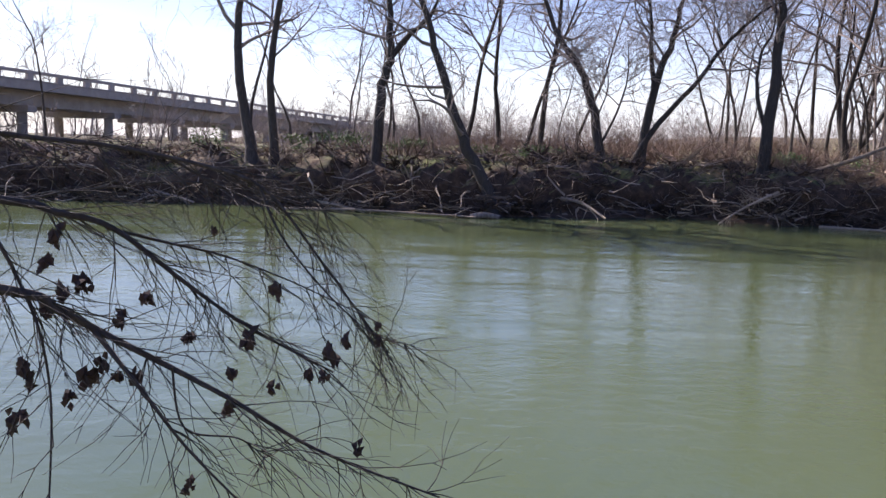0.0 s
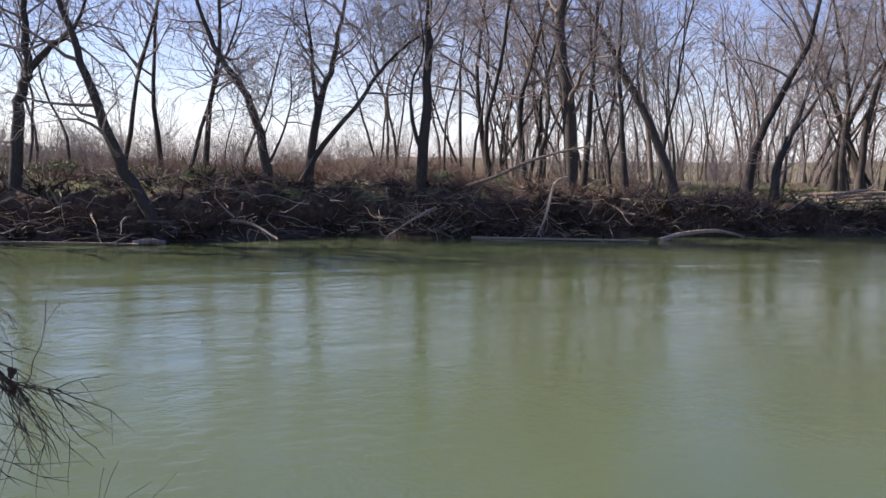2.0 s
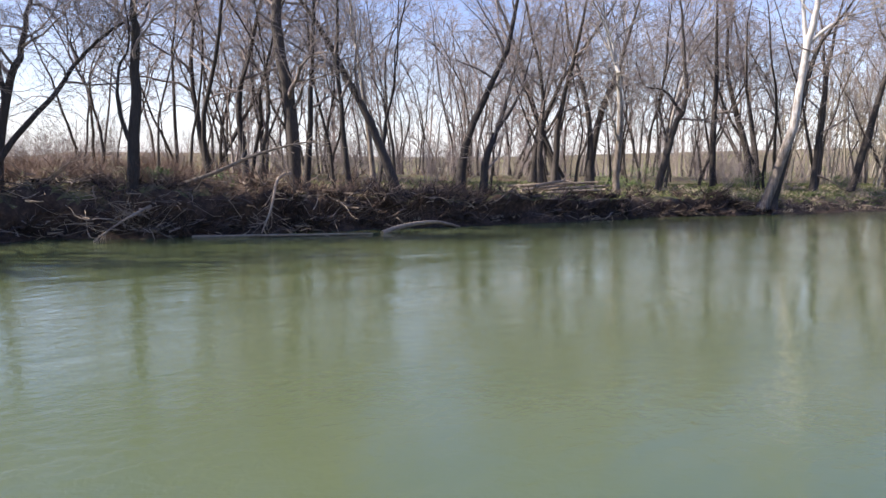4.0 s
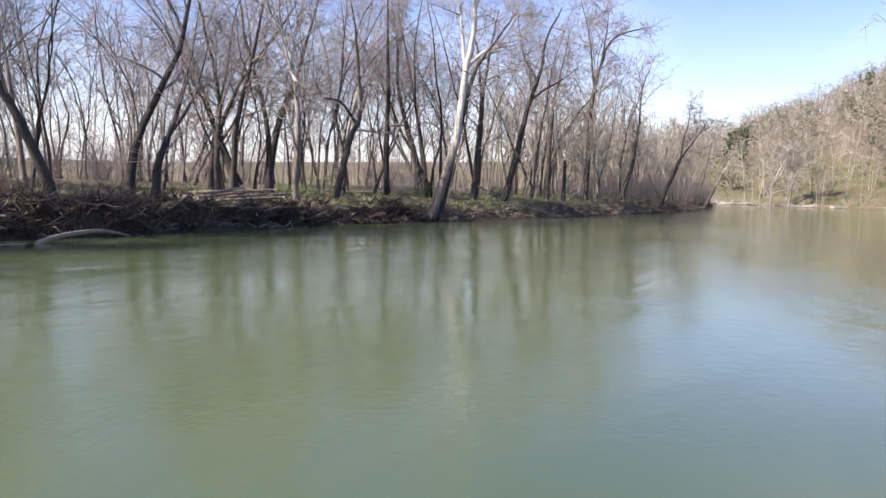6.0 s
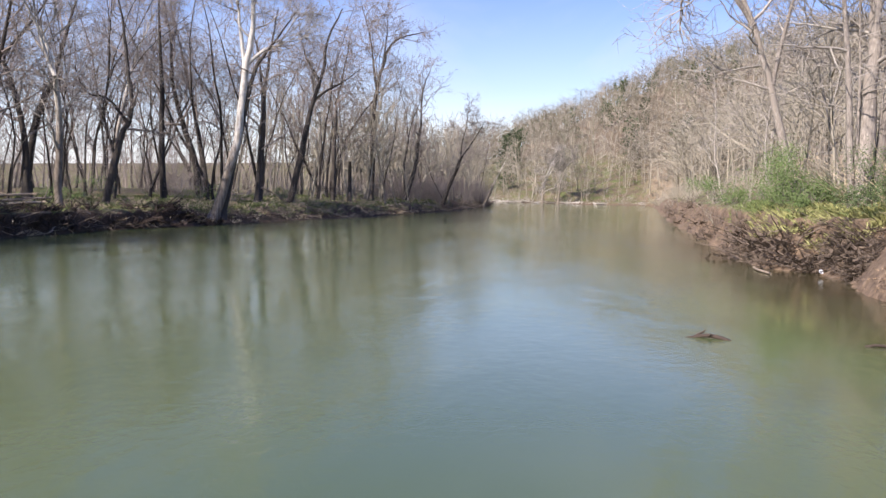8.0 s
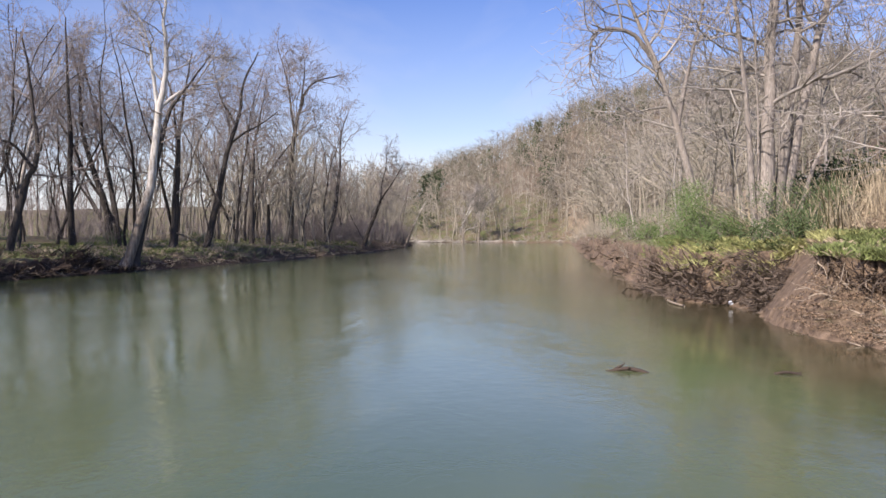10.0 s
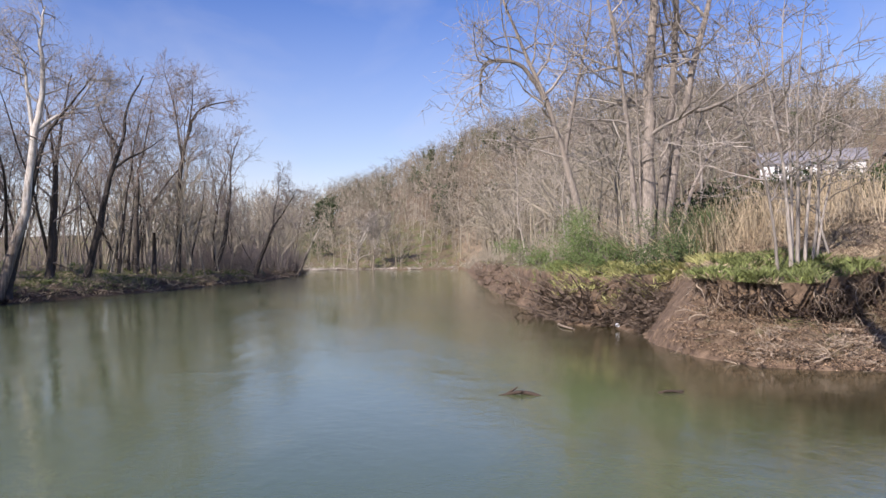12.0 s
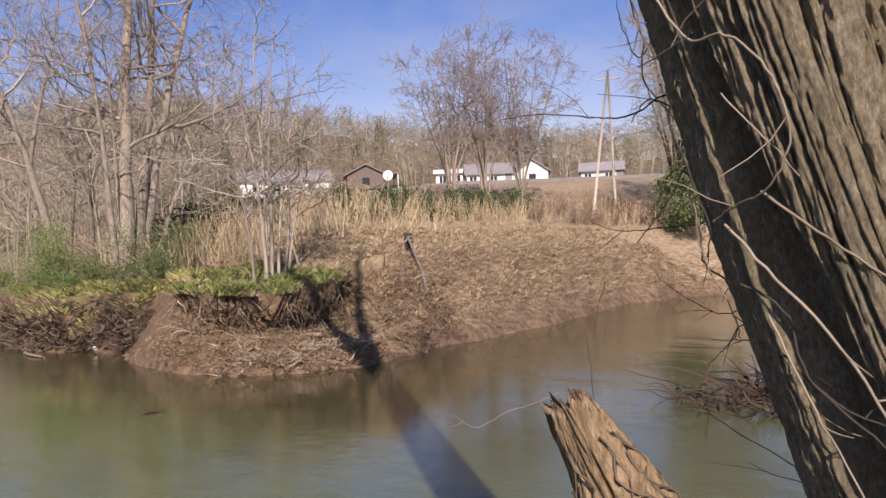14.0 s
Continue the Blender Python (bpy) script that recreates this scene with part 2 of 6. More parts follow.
M_ROOF = plain("grey_shingle_roof", (0.25, 0.24, 0.25), 0.85, 0.2, 3.0)
M_POLE = plain("bleached_wooden_pole", (0.5, 0.45, 0.38), 0.9, 0.15, 4.0)
M_ROAD = plain("grey_asphalt_road", (0.2, 0.19, 0.18), 0.9, 0.15, 1.0)
M_BRUSH = plain("red_brown_brush", (0.205, 0.138, 0.098), 0.95, 0.35, 2.0)
# near-black roots; under the bank edges the black stands in for shade
M_DARKROOT = plain("black_roots", (0.06, 0.04, 0.028), 0.9, 0.4, 5.0)
M_ROOT = plain("dark_wet_roots", (0.135, 0.1, 0.072), 0.85, 0.4, 5.0)
M_SPLIT = bark("split_tan_wood", (0.1, 0.065, 0.04), (0.36, 0.255, 0.15), (0.6, 0.46, 0.3), 12.0, 0.9, 0.03)
M_VINE = plain("pale_dry_vine", (0.27, 0.22, 0.17), 0.85, 0.3, 10.0)
M_GLASS = plain("dark_window_glass", (0.03, 0.035, 0.04), 0.15, 0.1, 3.0, 0.0)
M_PLASTIC = plain("white_plastic", (0.8, 0.8, 0.8), 0.4, 0.03, 3.0, 0.0)
M_LITTER = plain("pale_brown_leaf_litter", (0.25, 0.17, 0.105), 0.9, 0.5, 5.0, low=0.25, high=1.5)
M_LEAFDEAD = plain("dead_brown_leaves", (0.055, 0.032, 0.022), 0.85, 0.4, 10.0)


# ---------------------------------------------------------------- mesh helpers
class Buf:
    """A growing mesh of tubes and flakes."""

    def __init__(self):
        self.v, self.f = [], []

    def tube(self, pts, rad, n=3, caps=True):
        v, f, start = self.v, self.f, len(self.v)
        up = Vector((0.31, 0.17, 0.93))
        for i, p in enumerate(pts):
            d = (pts[min(i + 1, len(pts) - 1)] - pts[max(i - 1, 0)])
            a = d.cross(up)
            if a.length < 1e-6:
                a = d.cross(Vector((1, 0, 0)))
            a.normalize()
            b = d.cross(a).normalized()
            r = rad[i]
            for k in range(n):
                w = 2 * math.pi * k / n
                q = p + a * (r * math.cos(w)) + b * (r * math.sin(w))
                v.append((q.x, q.y, q.z))
        for i in range(len(pts) - 1):
            s = start + i * n
            for k in range(n):
                k2 = (k + 1) % n
                f.append((s + k, s + k2, s + n + k2, s + n + k))
        if not caps:
            return
        f.append(tuple(start + k for k in range(n)))
        f.append(tuple(start + (len(pts) - 1) * n + k for k in reversed(range(n))))

    def mesh(self, name, mat, smooth=True):
        me = bpy.data.meshes.new(name)
        me.from_pydata(self.v, [], self.f)
        me.materials.append(mat)
        if smooth:
            me.polygons.foreach_set("use_smooth", [True] * len(me.polygons))
        me.update()
        return me


def part(name, buf, mat, parent, label="", smooth=True):
    ob = new(name, buf.mesh(name, mat, smooth))
    ob.parent = parent
    if label:
        tagged(ob, label)
    return ob


def fast_mesh(name, verts, faces, mat, smooth=False):
    """A large mesh from numpy arrays of vertices and triangles or quads."""
    me = bpy.data.meshes.new(name)
    k = faces.shape[1]
    me.vertices.add(len(verts))
    me.vertices.foreach_set("co", verts.astype(np.float32).ravel())
    me.loops.add(faces.size)
    me.loops.foreach_set("vertex_index", faces.astype(np.int32).ravel())
    me.polygons.add(len(faces))
    me.polygons.foreach_set("loop_start", np.arange(0, faces.size, k, dtype=np.int32))
    me.polygons.foreach_set("use_smooth", np.full(len(faces), smooth))
    me.materials.append(mat)
    me.update(calc_edges=True)
    return me


def triangles(buf):
    out = []
    for f in buf.f:
        for k in range(1, len(f) - 1):
            out.append((f[0], f[k], f[k + 1]))
    return np.array(buf.v), np.array(out)


def strew(name, templates, places, mat, label, category, kind="stuff"):
    """Many small copies of a few shapes, joined into one. places: rows of x, y, z, turn, scale, tall, lean x, lean y."""
    places = np.asarray(places)
    vs, fs, base = [], [], 0
    for k, (v, f) in enumerate(templates):
        rows = places[k::len(templates)]
        if not len(rows):
            continue
        c, s = np.cos(rows[:, 3])[:, None], np.sin(rows[:, 3])[:, None]
        x, y, z = v[:, 0][None], v[:, 1][None], v[:, 2][None]
        zz = z * rows[:, 5:6]
        px = (x * c - y * s) * rows[:, 4:5] + zz * rows[:, 6:7] + rows[:, 0:1]
        py = (x * s + y * c) * rows[:, 4:5] + zz * rows[:, 7:8] + rows[:, 1:2]
        vs.append(np.stack([px, py, zz + rows[:, 2:3]], 2).reshape(-1, 3))
        fs.append((f[None] + (np.arange(len(rows)) * len(v))[:, None, None] + base).reshape(-1, f.shape[1]))
        base += len(rows) * len(v)
    ob = new(name, fast_mesh(name, np.concatenate(vs), np.concatenate(fs), mat))
    return tagged(ob, label, category, kind=kind)


# ---------------------------------------------------------------- land and water
SHORE_FAR = [(-300, 40), (-60, 37), (-20, 36.2), (-12, 37.2), (-4, 36), (2, 34.5), (6, 36), (10.7, 37.2), (14.3, 34.9), (18.5, 35.2),
             (24, 34), (30, 33.2), (42, 31.6), (47, 32), (59, 28.6), (70, 26), (80, 24), (100, 20.9), (116, 19), (140, 18.6),
             (163, 19.2), (178, 26), (190, 45), (200, 90), (215, 220), (250, 400)]
SHORE_NEAR = [(330, 400), (280, 200), (245, 90), (218, 40), (196, 14), (189, 2), (186, -14), (150, -12), (106, -9.6), (85, -8.1), (58, -7.4),
              (45, -7.0), (34.5, -7.0), (32.5, -8.6), (30, -9.1), (27, -8.3), (23.5, -8.2), (20.7, -9.0), (19.6, -10.4), (19.4, -12.4), (20.8, -16),
              (21.5, -18), (22.3, -21), (23.6, -25.4), (27.3, -32.4), (28.2, -38.8), (26.5, -44), (22, -43), (16, -31), (9, -18),
              (4.2, -9), (2.2, -4.2), (1.5, -1.5), (1.0, 0.6), (-1.5, 1.5), (-10, 2), (-60, 0), (-300, -8)]
RIVER = np.array(SHORE_FAR + SHORE_NEAR, float)


def to_shore(x, y):
    """Metres from the water's edge: positive on land."""
    p = np.stack([np.ravel(x), np.ravel(y)], 1)
    best = np.full(len(p), 1e9)
    inside = np.zeros(len(p), bool)
    for a, b in zip(RIVER, np.roll(RIVER, -1, 0)):
        ab = b - a
        t = np.clip(((p - a) @ ab) / (ab @ ab), 0, 1)
        best = np.minimum(best, np.hypot(*(p - a - t[:, None] * ab).T))
        if a[1] != b[1]:
            cross = ((a[1] > p[:, 1]) != (b[1] > p[:, 1])) & (p[:, 0] < (b[0] - a[0]) * (p[:, 1] - a[1]) / (b[1] - a[1]) + a[0])
            inside ^= cross
    return np.where(inside, -best, best).reshape(np.shape(x))


def smooth01(v):
    v = np.clip(v, 0, 1)
    return v * v * (3 - 2 * v)


def wave(x, y, s, k):
    return (np.sin(x * s + 1.7 * k) * np.cos(y * s * 1.13 + 0.9 * k) + 0.5 * np.sin(x * s * 2.3 + y * s * 1.9 + k) + 0.3 * np.sin(x * s * 4.9 - y * s * 4.1 + 2 * k)) / 1.8


# the edge of the turf on the tip of land: x, y, height of the turf, drop below it
LIP = np.array([(30.6, -11.2, 2.75, 0.0), (28.0, -10.5, 2.6, 0.05), (26.0, -9.7, 2.42, 0.1), (24.7, -9.3, 2.3, 0.5), (23.5, -9.9, 2.18, 0.85), (22.9, -10.9, 2.14, 1.0), (23.1, -11.9, 2.2, 1.15), (23.5, -12.9, 2.38, 1.3),
                (23.9, -13.8, 2.7, 1.15), (23.6, -15.0, 3.0, 0.6), (23.6, -16.6, 3.3, 0.3), (25.0, -20.0, 3.3, 0.0), (29.0, -34.0, 3.3, 0.0)])


def lip_field(x, y):
    """Metres behind the edge of the turf, the turf's height there, the drop, how far the turf leans out, and the way out."""
    x, y = np.ravel(np.asarray(x, float)), np.ravel(np.asarray(y, float))
    x = x + 0.16 * wave(x, y, 2.3, 8) + 0.07 * wave(x, y, 6.1, 3)
    best, e, top, drop = np.full(len(x), 1e9), np.zeros(len(x)), np.zeros(len(x)), np.zeros(len(x))
    nx, ny = np.zeros(len(x)), np.zeros(len(x))
    for a, b in zip(LIP[:-1], LIP[1:]):
        ab = b[:2] - a[:2]
        k = np.clip(((x - a[0]) * ab[0] + (y - a[1]) * ab[1]) / (ab @ ab), 0, 1)
        dx, dy = x - a[0] - k * ab[0], y - a[1] - k * ab[1]
        q = np.hypot(dx, dy)
        side = np.sign(ab[0] * (y - a[1]) - ab[1] * (x - a[0]))
        m = q < best
        best = np.where(m, q, best)
        e, top, drop = np.where(m, q * side, e), np.where(m, a[2] + k * (b[2] - a[2]), top), np.where(m, a[3] + k * (b[3] - a[3]), drop)
        ln = np.hypot(*ab)
        nx, ny = np.where(m, ab[1] / ln, nx), np.where(m, -ab[0] / ln, ny)
    over = drop * (0.98 + 0.18 * wave(x, y, 1.9, 4)) * smooth01((drop - 0.15) / 0.3)
    return e, top, drop, over, nx, ny


def lean_out(x, y):
    """How far the ground at x, y is carried out by the leaning turf."""
    e, top, drop, over, nx, ny = lip_field(x, y)
    k = np.where(e > 0, over * smooth01((2.3 - e) / 2.3), 0.0)
    return k * nx, k * ny


def land(x, y, d=None):
    """The height of the ground."""
    x, y = np.asarray(x, float), np.asarray(y, float)
    d = to_shore(x, y) if d is None else d
    az, dist = np.degrees(np.arctan2(x, y)), np.hypot(x, y)
    d2 = d + 0.35 * wave(x, y, 0.9, 1) + 0.15 * wave(x, y, 2.7, 2)
    # the far bank: high and brushy upstream, low and grassy downstream
    hb = np.interp(x, [-30, -8, 0, 13, 27, 60, 200], [2.1, 2.1, 2.3, 2.3, 1.4, 1.3, 1.3])
    wb = np.interp(x, [-30, 13, 27, 45, 60, 200], [2.4, 2.4, 1.1, 1.3, 2.6, 3.0]) + 0.9 * wave(x, y, 0.33, 7) * smooth01((x - 40) / 15)
    along, across = (x + 36.3) * 0.234 + (y - 65.8) * 0.972, (x + 40.7) * 0.972 - (y - 64.8) * 0.234
    bankfill = smooth01((along - 55) / 30) * smooth01((16 - np.abs(across)) / 10)
    far = hb * smooth01(d2 / wb) + np.clip(d - wb, 0, 16) * np.interp(x, [-10, 14, 20], [0.03, 0.05, 0.085]) + 0.12 * wave(x, y, 0.5, 3)
    far = far + (0.42 * wave(x, y, 1.1, 6) + 0.22 * wave(x, y, 3.1, 2)) * smooth01(d / 0.9) * smooth01((6 - d) / 3) * smooth01((40 - x) / 6)
    far = far + bankfill * np.clip(6.0 - far, 0, None)
    # the near bank: a steep lip along the river, a gentle muddy slope round the cove, a rising field behind
    cove = smooth01((-y - 11.5) / 4) * (x > 0)
    steep = 2.15 * smooth01(d2 / 1.5) + np.clip(d - 1.5, 0, 4) * 0.28
    shelf = smooth01((x - 140) / 30)
    steep = steep * (1 - shelf) + (0.5 * smooth01(d2 / 3) + np.clip(d - 3, 0, 40) * 0.09) * shelf
    gentle = 3.1 * (np.clip(d2, 0, 4.3) / 4.3) ** 0.9
    near = steep * (1 - cove) + gentle * cove + np.interp(d, [5.2, 8, 32, 50, 65, 400], [0, 1.2, 4.9, 8.4, 9.6, 16]) + 0.08 * wave(x, y, 0.7, 5) + 1.8 * smooth01((x - 88) / 14) * (y < -25)
    # the tip: a slide of earth to the water, then a hollow worn under the turf
    e, top, drop = [v.reshape(x.shape) for v in lip_field(x, y)[:3]]
    foot_z = (top - drop) * np.clip(np.maximum(d, 0) / np.maximum(np.maximum(d, 0) - e, 0.05), 0, 1) ** 0.9 + 0.1 * wave(x, y, 1.6, 2) * smooth01(d / 0.8) + 0.05 * wave(x, y, 4.7, 5) * smooth01(d / 0.5)
    back = top + smooth01(e / 4.5) * (near - top) + 0.06 * wave(x, y, 2.0, 3)
    tip = smooth01((x - 17) / 1) * smooth01((30.5 - x) / 1.5) * smooth01((y + 19) / 3) * (y < -6)
    near = near * (1 - tip) + np.where(e > 0, back, foot_z) * tip
    own = 1.4 * smooth01(d / 1.4) + np.clip(d - 1.4, 0, 20) * 0.04
    near = np.where((x < 24) & (x < 9 - 0.42 * y - 2.0) & (y < 4) & (x < 3.0 - 0.5 * y), own, near)
    z = np.where((y > 12) & (x < 178 + (y - 20) * 0.1), far, near)
    # the wooded hill
    crest = np.interp(az, [76, 81, 85, 88.5, 95, 101, 111, 122, 131, 137, 143, 160, 179], [3, 8, 24, 36, 57, 68, 73, 65, 54, 49, 45, 40, 30])
    foot = np.interp(az, [80, 94, 104, 112, 125, 180], [215, 200, 110, 130, 140, 145])
    rise = smooth01((dist - foot) / (430 - foot)) * np.clip(crest - z, 0, None)
    z = z + np.where((az > 76) & (az < 179), rise, 0)
    z = z + np.where(az >= 179, 4 * smooth01((dist - 260) / 300), 0)
    return np.where(d2 > 0, np.maximum(z, 0.04), np.maximum(-1.6, 0.45 * d2 - 0.05))


def graded(spans):
    out = [spans[0][0]]
    for a, b, step in spans:
        out += list(np.linspace(a, b, max(1, round((b - a) / step)) + 1)[1:])
    return np.array(out)


gx = graded(((-900, -400, 100), (-400, -60, 12), (-60, -32, 2), (-32, 19, 0.34), (19, 30, 0.15), (30, 62, 0.34), (62, 125, 0.8), (125, 230, 2.5), (230, 520, 10), (520, 1600, 90)))
gy = graded(((-900, -500, 80), (-500, -120, 10), (-120, -48, 2.5), (-48, -18, 0.32), (-18, -7.5, 0.15), (-7.5, -6, 0.32), (-6, 14, 1.2), (14, 42, 0.32), (42, 70, 1.2), (70, 160, 6), (160, 500, 20), (500, 1600, 110)))
GX, GY = np.meshgrid(gx, gy)
GZ = land(GX, GY)
GD = to_shore(GX, GY)
gdy, gdx = np.gradient(GD, gy, gx)
# the turf leans out over the washed-out banks
lip = np.where((GX > 29.5) & (GX < 62) & (GY < -5) & (GY > -14.5), 0.9 * smooth01((GX - 29.5) / 2.0), np.where((GY > 20) & (GX > -32) & (GX < 110), np.where(GX > 13, 1.5 - 0.95 * smooth01((GX - 42) / 18), 1.3), 0.0))
lip = lip * smooth01((GD - 0.6) / 0.7) * smooth01((2.8 - GD) / 1.2) * (0.75 + 0.3 * wave(GX, GY, 0.8, 4))
tip_x, tip_y = [v.reshape(GX.shape) * ((GX > 18) & (GX < 30) & (GY < -6) & (GY > -18.5)) for v in lean_out(GX, GY)]
GX2, GY2 = GX - gdx * lip * 0.75 + tip_x, GY - gdy * lip * 0.75 + tip_y
w, h = len(gx), len(gy)
idx = np.arange(w * h).reshape(h, w)
quads = np.stack([idx[:-1, :-1], idx[:-1, 1:], idx[1:, 1:], idx[1:, :-1]], -1).reshape(-1, 4)
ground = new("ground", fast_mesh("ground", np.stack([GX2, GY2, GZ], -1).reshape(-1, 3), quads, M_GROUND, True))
tagged(ground, "brown leaf-littered river banks with dry grass and mud", "ground", kind="structure")

wv = np.array([(-900, -120, 0), (420, -120, 0), (420, 520, 0), (-900, 520, 0)], float)
water = new("water", fast_mesh("water", wv, np.array([[0, 1, 2, 3]]), M_WATER))
tagged(water, "calm murky green river water with faint ripples", "river", kind="structure")


def height(x, y):
    return float(land(np.array([x]), np.array([y]))[0])


# ---------------------------------------------------------------- bare trees
def wander(rng, p, d, length, r0, r1, k, crook, lift):
    """A crooked tapering stem: its points and radii."""
    pts, rad, p, d = [p.copy()], [r0], p.copy(), d.normalized()
    for i in range(k):
        d = (d + Vector((rng.gauss(0, crook), rng.gauss(0, crook), rng.gauss(0, crook * 0.7) + lift))).normalized()
        p = p + d * (length / k)
        pts.append(p.copy())
        rad.append(r0 + (r1 - r0) * ((i + 1) / k) ** 0.8)
    return pts, rad


def sub(rng, d, angle):
    """A direction that leaves d by about angle (radians)."""
    a = d.orthogonal().normalized()
    a.rotate(Matrix.Rotation(rng.uniform(0, 6.283), 3, d))
    return (d * math.cos(angle) + a * math.sin(angle)).normalized()


def stem_at(pts, rad, u):
    """The place, the way and the radius at the share u of a stem."""
    k = min(int(u * (len(pts) - 1)), len(pts) - 2)
    fr = u * (len(pts) - 1) - k
    return pts[k].lerp(pts[k + 1], fr), (pts[k + 1] - pts[k]).normalized(), rad[k] + (rad[k + 1] - rad[k]) * fr


def crown(rng, limbs, pts, rad, start, counts, reach, twig_r, spread=0.75, lift=0.04):
    """Limbs along a stem, which fork into branches, branchlets and twigs that get finer outwards."""
    for i in range(counts[0]):
        u = min(0.995, start + (1 - start) * (i + rng.random()) / counts[0])
        p, d, r = stem_at(pts, rad, u)
        ln = reach * (1.12 - 0.55 * u) * rng.uniform(0.65, 1.3)
        lr0 = min(r * rng.uniform(0.4, 0.7), ln * 0.021) + twig_r * 0.8
        lp, lr = wander(rng, p, sub(rng, d, spread * rng.uniform(0.7, 1.25)), ln, lr0, twig_r * 1.1, 7, 0.24, lift)
        limbs.tube(lp, lr, 4 if lr0 > 0.03 else 3, False)
        for j in range(counts[1]):
            v = 0.22 + 0.78 * (j + rng.random()) / counts[1]
            q, e, br0 = stem_at(lp, lr, min(v, 0.99))
            bl = ln * (0.75 - 0.4 * v) * rng.uniform(0.6, 1.25)
            bp, br = wander(rng, q, sub(rng, e, rng.uniform(0.5, 1.15)), bl, max(twig_r, br0 * 0.65), twig_r * 0.8, 4, 0.27, lift * 0.4)
            limbs.tube(bp, br, 3, False)
            for k in range(max(2, counts[2] - 2)):
                w = 0.25 + 0.75 * (k + rng.random()) / max(2, counts[2] - 2)
                q2, e2, _ = stem_at(bp, br, min(w, 0.99))
                tl = bl * rng.uniform(0.35, 0.7)
                tp, tr = wander(rng, q2, sub(rng, e2, rng.uniform(0.4, 1.1)), tl, twig_r * 0.85, twig_r * 0.55, 2, 0.25, 0.0)
                limbs.tube(tp, tr, 3, False)
                for _ in range(counts[3] if len(counts) > 3 else 2):
                    q3, e3, _ = stem_at(tp, tr, rng.uniform(0.3, 1.0))
                    sp, sr = wander(rng, q3, sub(rng, e3, rng.uniform(0.4, 1.0)), tl * rng.uniform(0.4, 0.8), twig_r * 0.6, twig_r * 0.35, 1, 0.1, 0.0)
                    limbs.tube(sp, sr, 3, False)


def tree_meshes(seed, tall, radius, lean=(0.0, 0.0), bend=0.05, start=0.4, counts=(12, 7, 6), reach=0.36, twig_r=0.011, fork=0.0, spread=0.75):
    """A trunk and a crown, standing at the origin."""
    rng = random.Random(seed)
    tr, li = Buf(), Buf()
    d = Vector((lean[0], lean[1], 1)).normalized()
    pts, rad = wander(rng, Vector((0, 0, -0.4)), d, tall * (fork if fork else 1.0), radius, radius * (0.62 if fork else 0.12), 12, bend, 0.012)
    rad[0] *= 1.45
    rad[1] *= 1.05
    tr.tube(pts, rad, 8)
    if fork:
        for s in range(2):
            dd = sub(rng, (pts[-1] - pts[-2]).normalized(), rng.uniform(0.2, 0.42))
            dd.z = abs(dd.z)
            fp, fr = wander(rng, pts[-1], dd, tall * (1 - fork), rad[-1] * rng.uniform(0.65, 0.8), 0.03, 9, 0.1, 0.05)
            tr.tube(fp, fr, 6)
            crown(rng, li, fp, fr, 0.15, (max(3, counts[0] // 2 + 1), counts[1], counts[2]), tall * reach * 0.8, twig_r, spread)
    crown(rng, li, pts, rad, start, (max(2, counts[0] // (3 if fork else 1)), counts[1], counts[2]), tall * reach, twig_r, spread)
    return tr, li


def bare_tree(x, y, meshes, bark_mat, twig_mat, label, turn=0.0, z=None):
    t = new("tree")
    t.location = (x, y, height(x, y) if z is None else z)
    t.rotation_euler[2] = turn
    part("trunk", meshes[0], bark_mat, t)
    part("crown", meshes[1], twig_mat, t, "bare leafless limbs and fine twigs")
    return tagged(t, label, "tree")


DARK_LABEL = "tall bare dark-barked tree on the far bank"
FAR_TREES = [
    # x, y, height, radius, lean x, lean y, fork
    (-9.3, 38.3, 19, 0.30, -0.10, -0.03, 0), (-8.3, 38.6, 18, 0.25, 0.05, 0.01, 0),
   
    (0.9, 43.5, 16, 0.15, 0, 0, 0),
    (2.6, 44.1, 16, 0.16, -0.04, 0, 0), (4.6, 42.8, 17, 0.18, -0.05, 0, 0), (3.6, 43.5, 13, 0.14, 0.5, -0.06, 0),
    (20, 40.8, 17, 0.18, -0.17, 0.08, 0), (21, 42.6, 18, 0.20, -0.18, 0.08, 0), (22, 40.4, 18, 0.23, -0.12, 0.06, 0),
    (23.2, 37.5, 21, 0.40, 0.01, -0.01, 0.55), (24.2, 38.1, 17, 0.22, 0.01, 0, 0), (26.1, 36.4, 16, 0.19, -0.17, 0.11, 0),
    (29.2, 36.1, 20, 0.33, -0.05, 0.04, 0), (34.6, 36.8, 20, 0.32, -0.01, 0.01, 0), (34.4, 34.4, 13, 0.31, 0.02, -0.02, 0.33),
    (45, 39, 17, 0.27, -0.09, 0.1, 0), (46.8, 39.3, 19, 0.28, -0.08, 0.09, 0), (51.4, 39.5, 20, 0.30, 0, -0.01, 0),
    (48, 42.5, 18, 0.29, 0.01, -0.01, 0), (50.2, 41.8, 18, 0.37, -0.13, 0.15, 0),
    (56.1, 43.2, 20, 0.37, 0.03, -0.04, 0), 
    
    (91.5, 29.7, 18, 0.30, 0, 0, 0), (70.1, 35.6, 20, 0.40, -0.07, 0.13, 0),
    (70.8, 30.5, 18, 0.30, 0.03, -0.06, 0), 
    (103.6, 23.9, 19, 0.37, 0.03, -0.13, 0), (114.4, 20.9, 15, 0.33, 0.05, -0.28, 0.5),
]
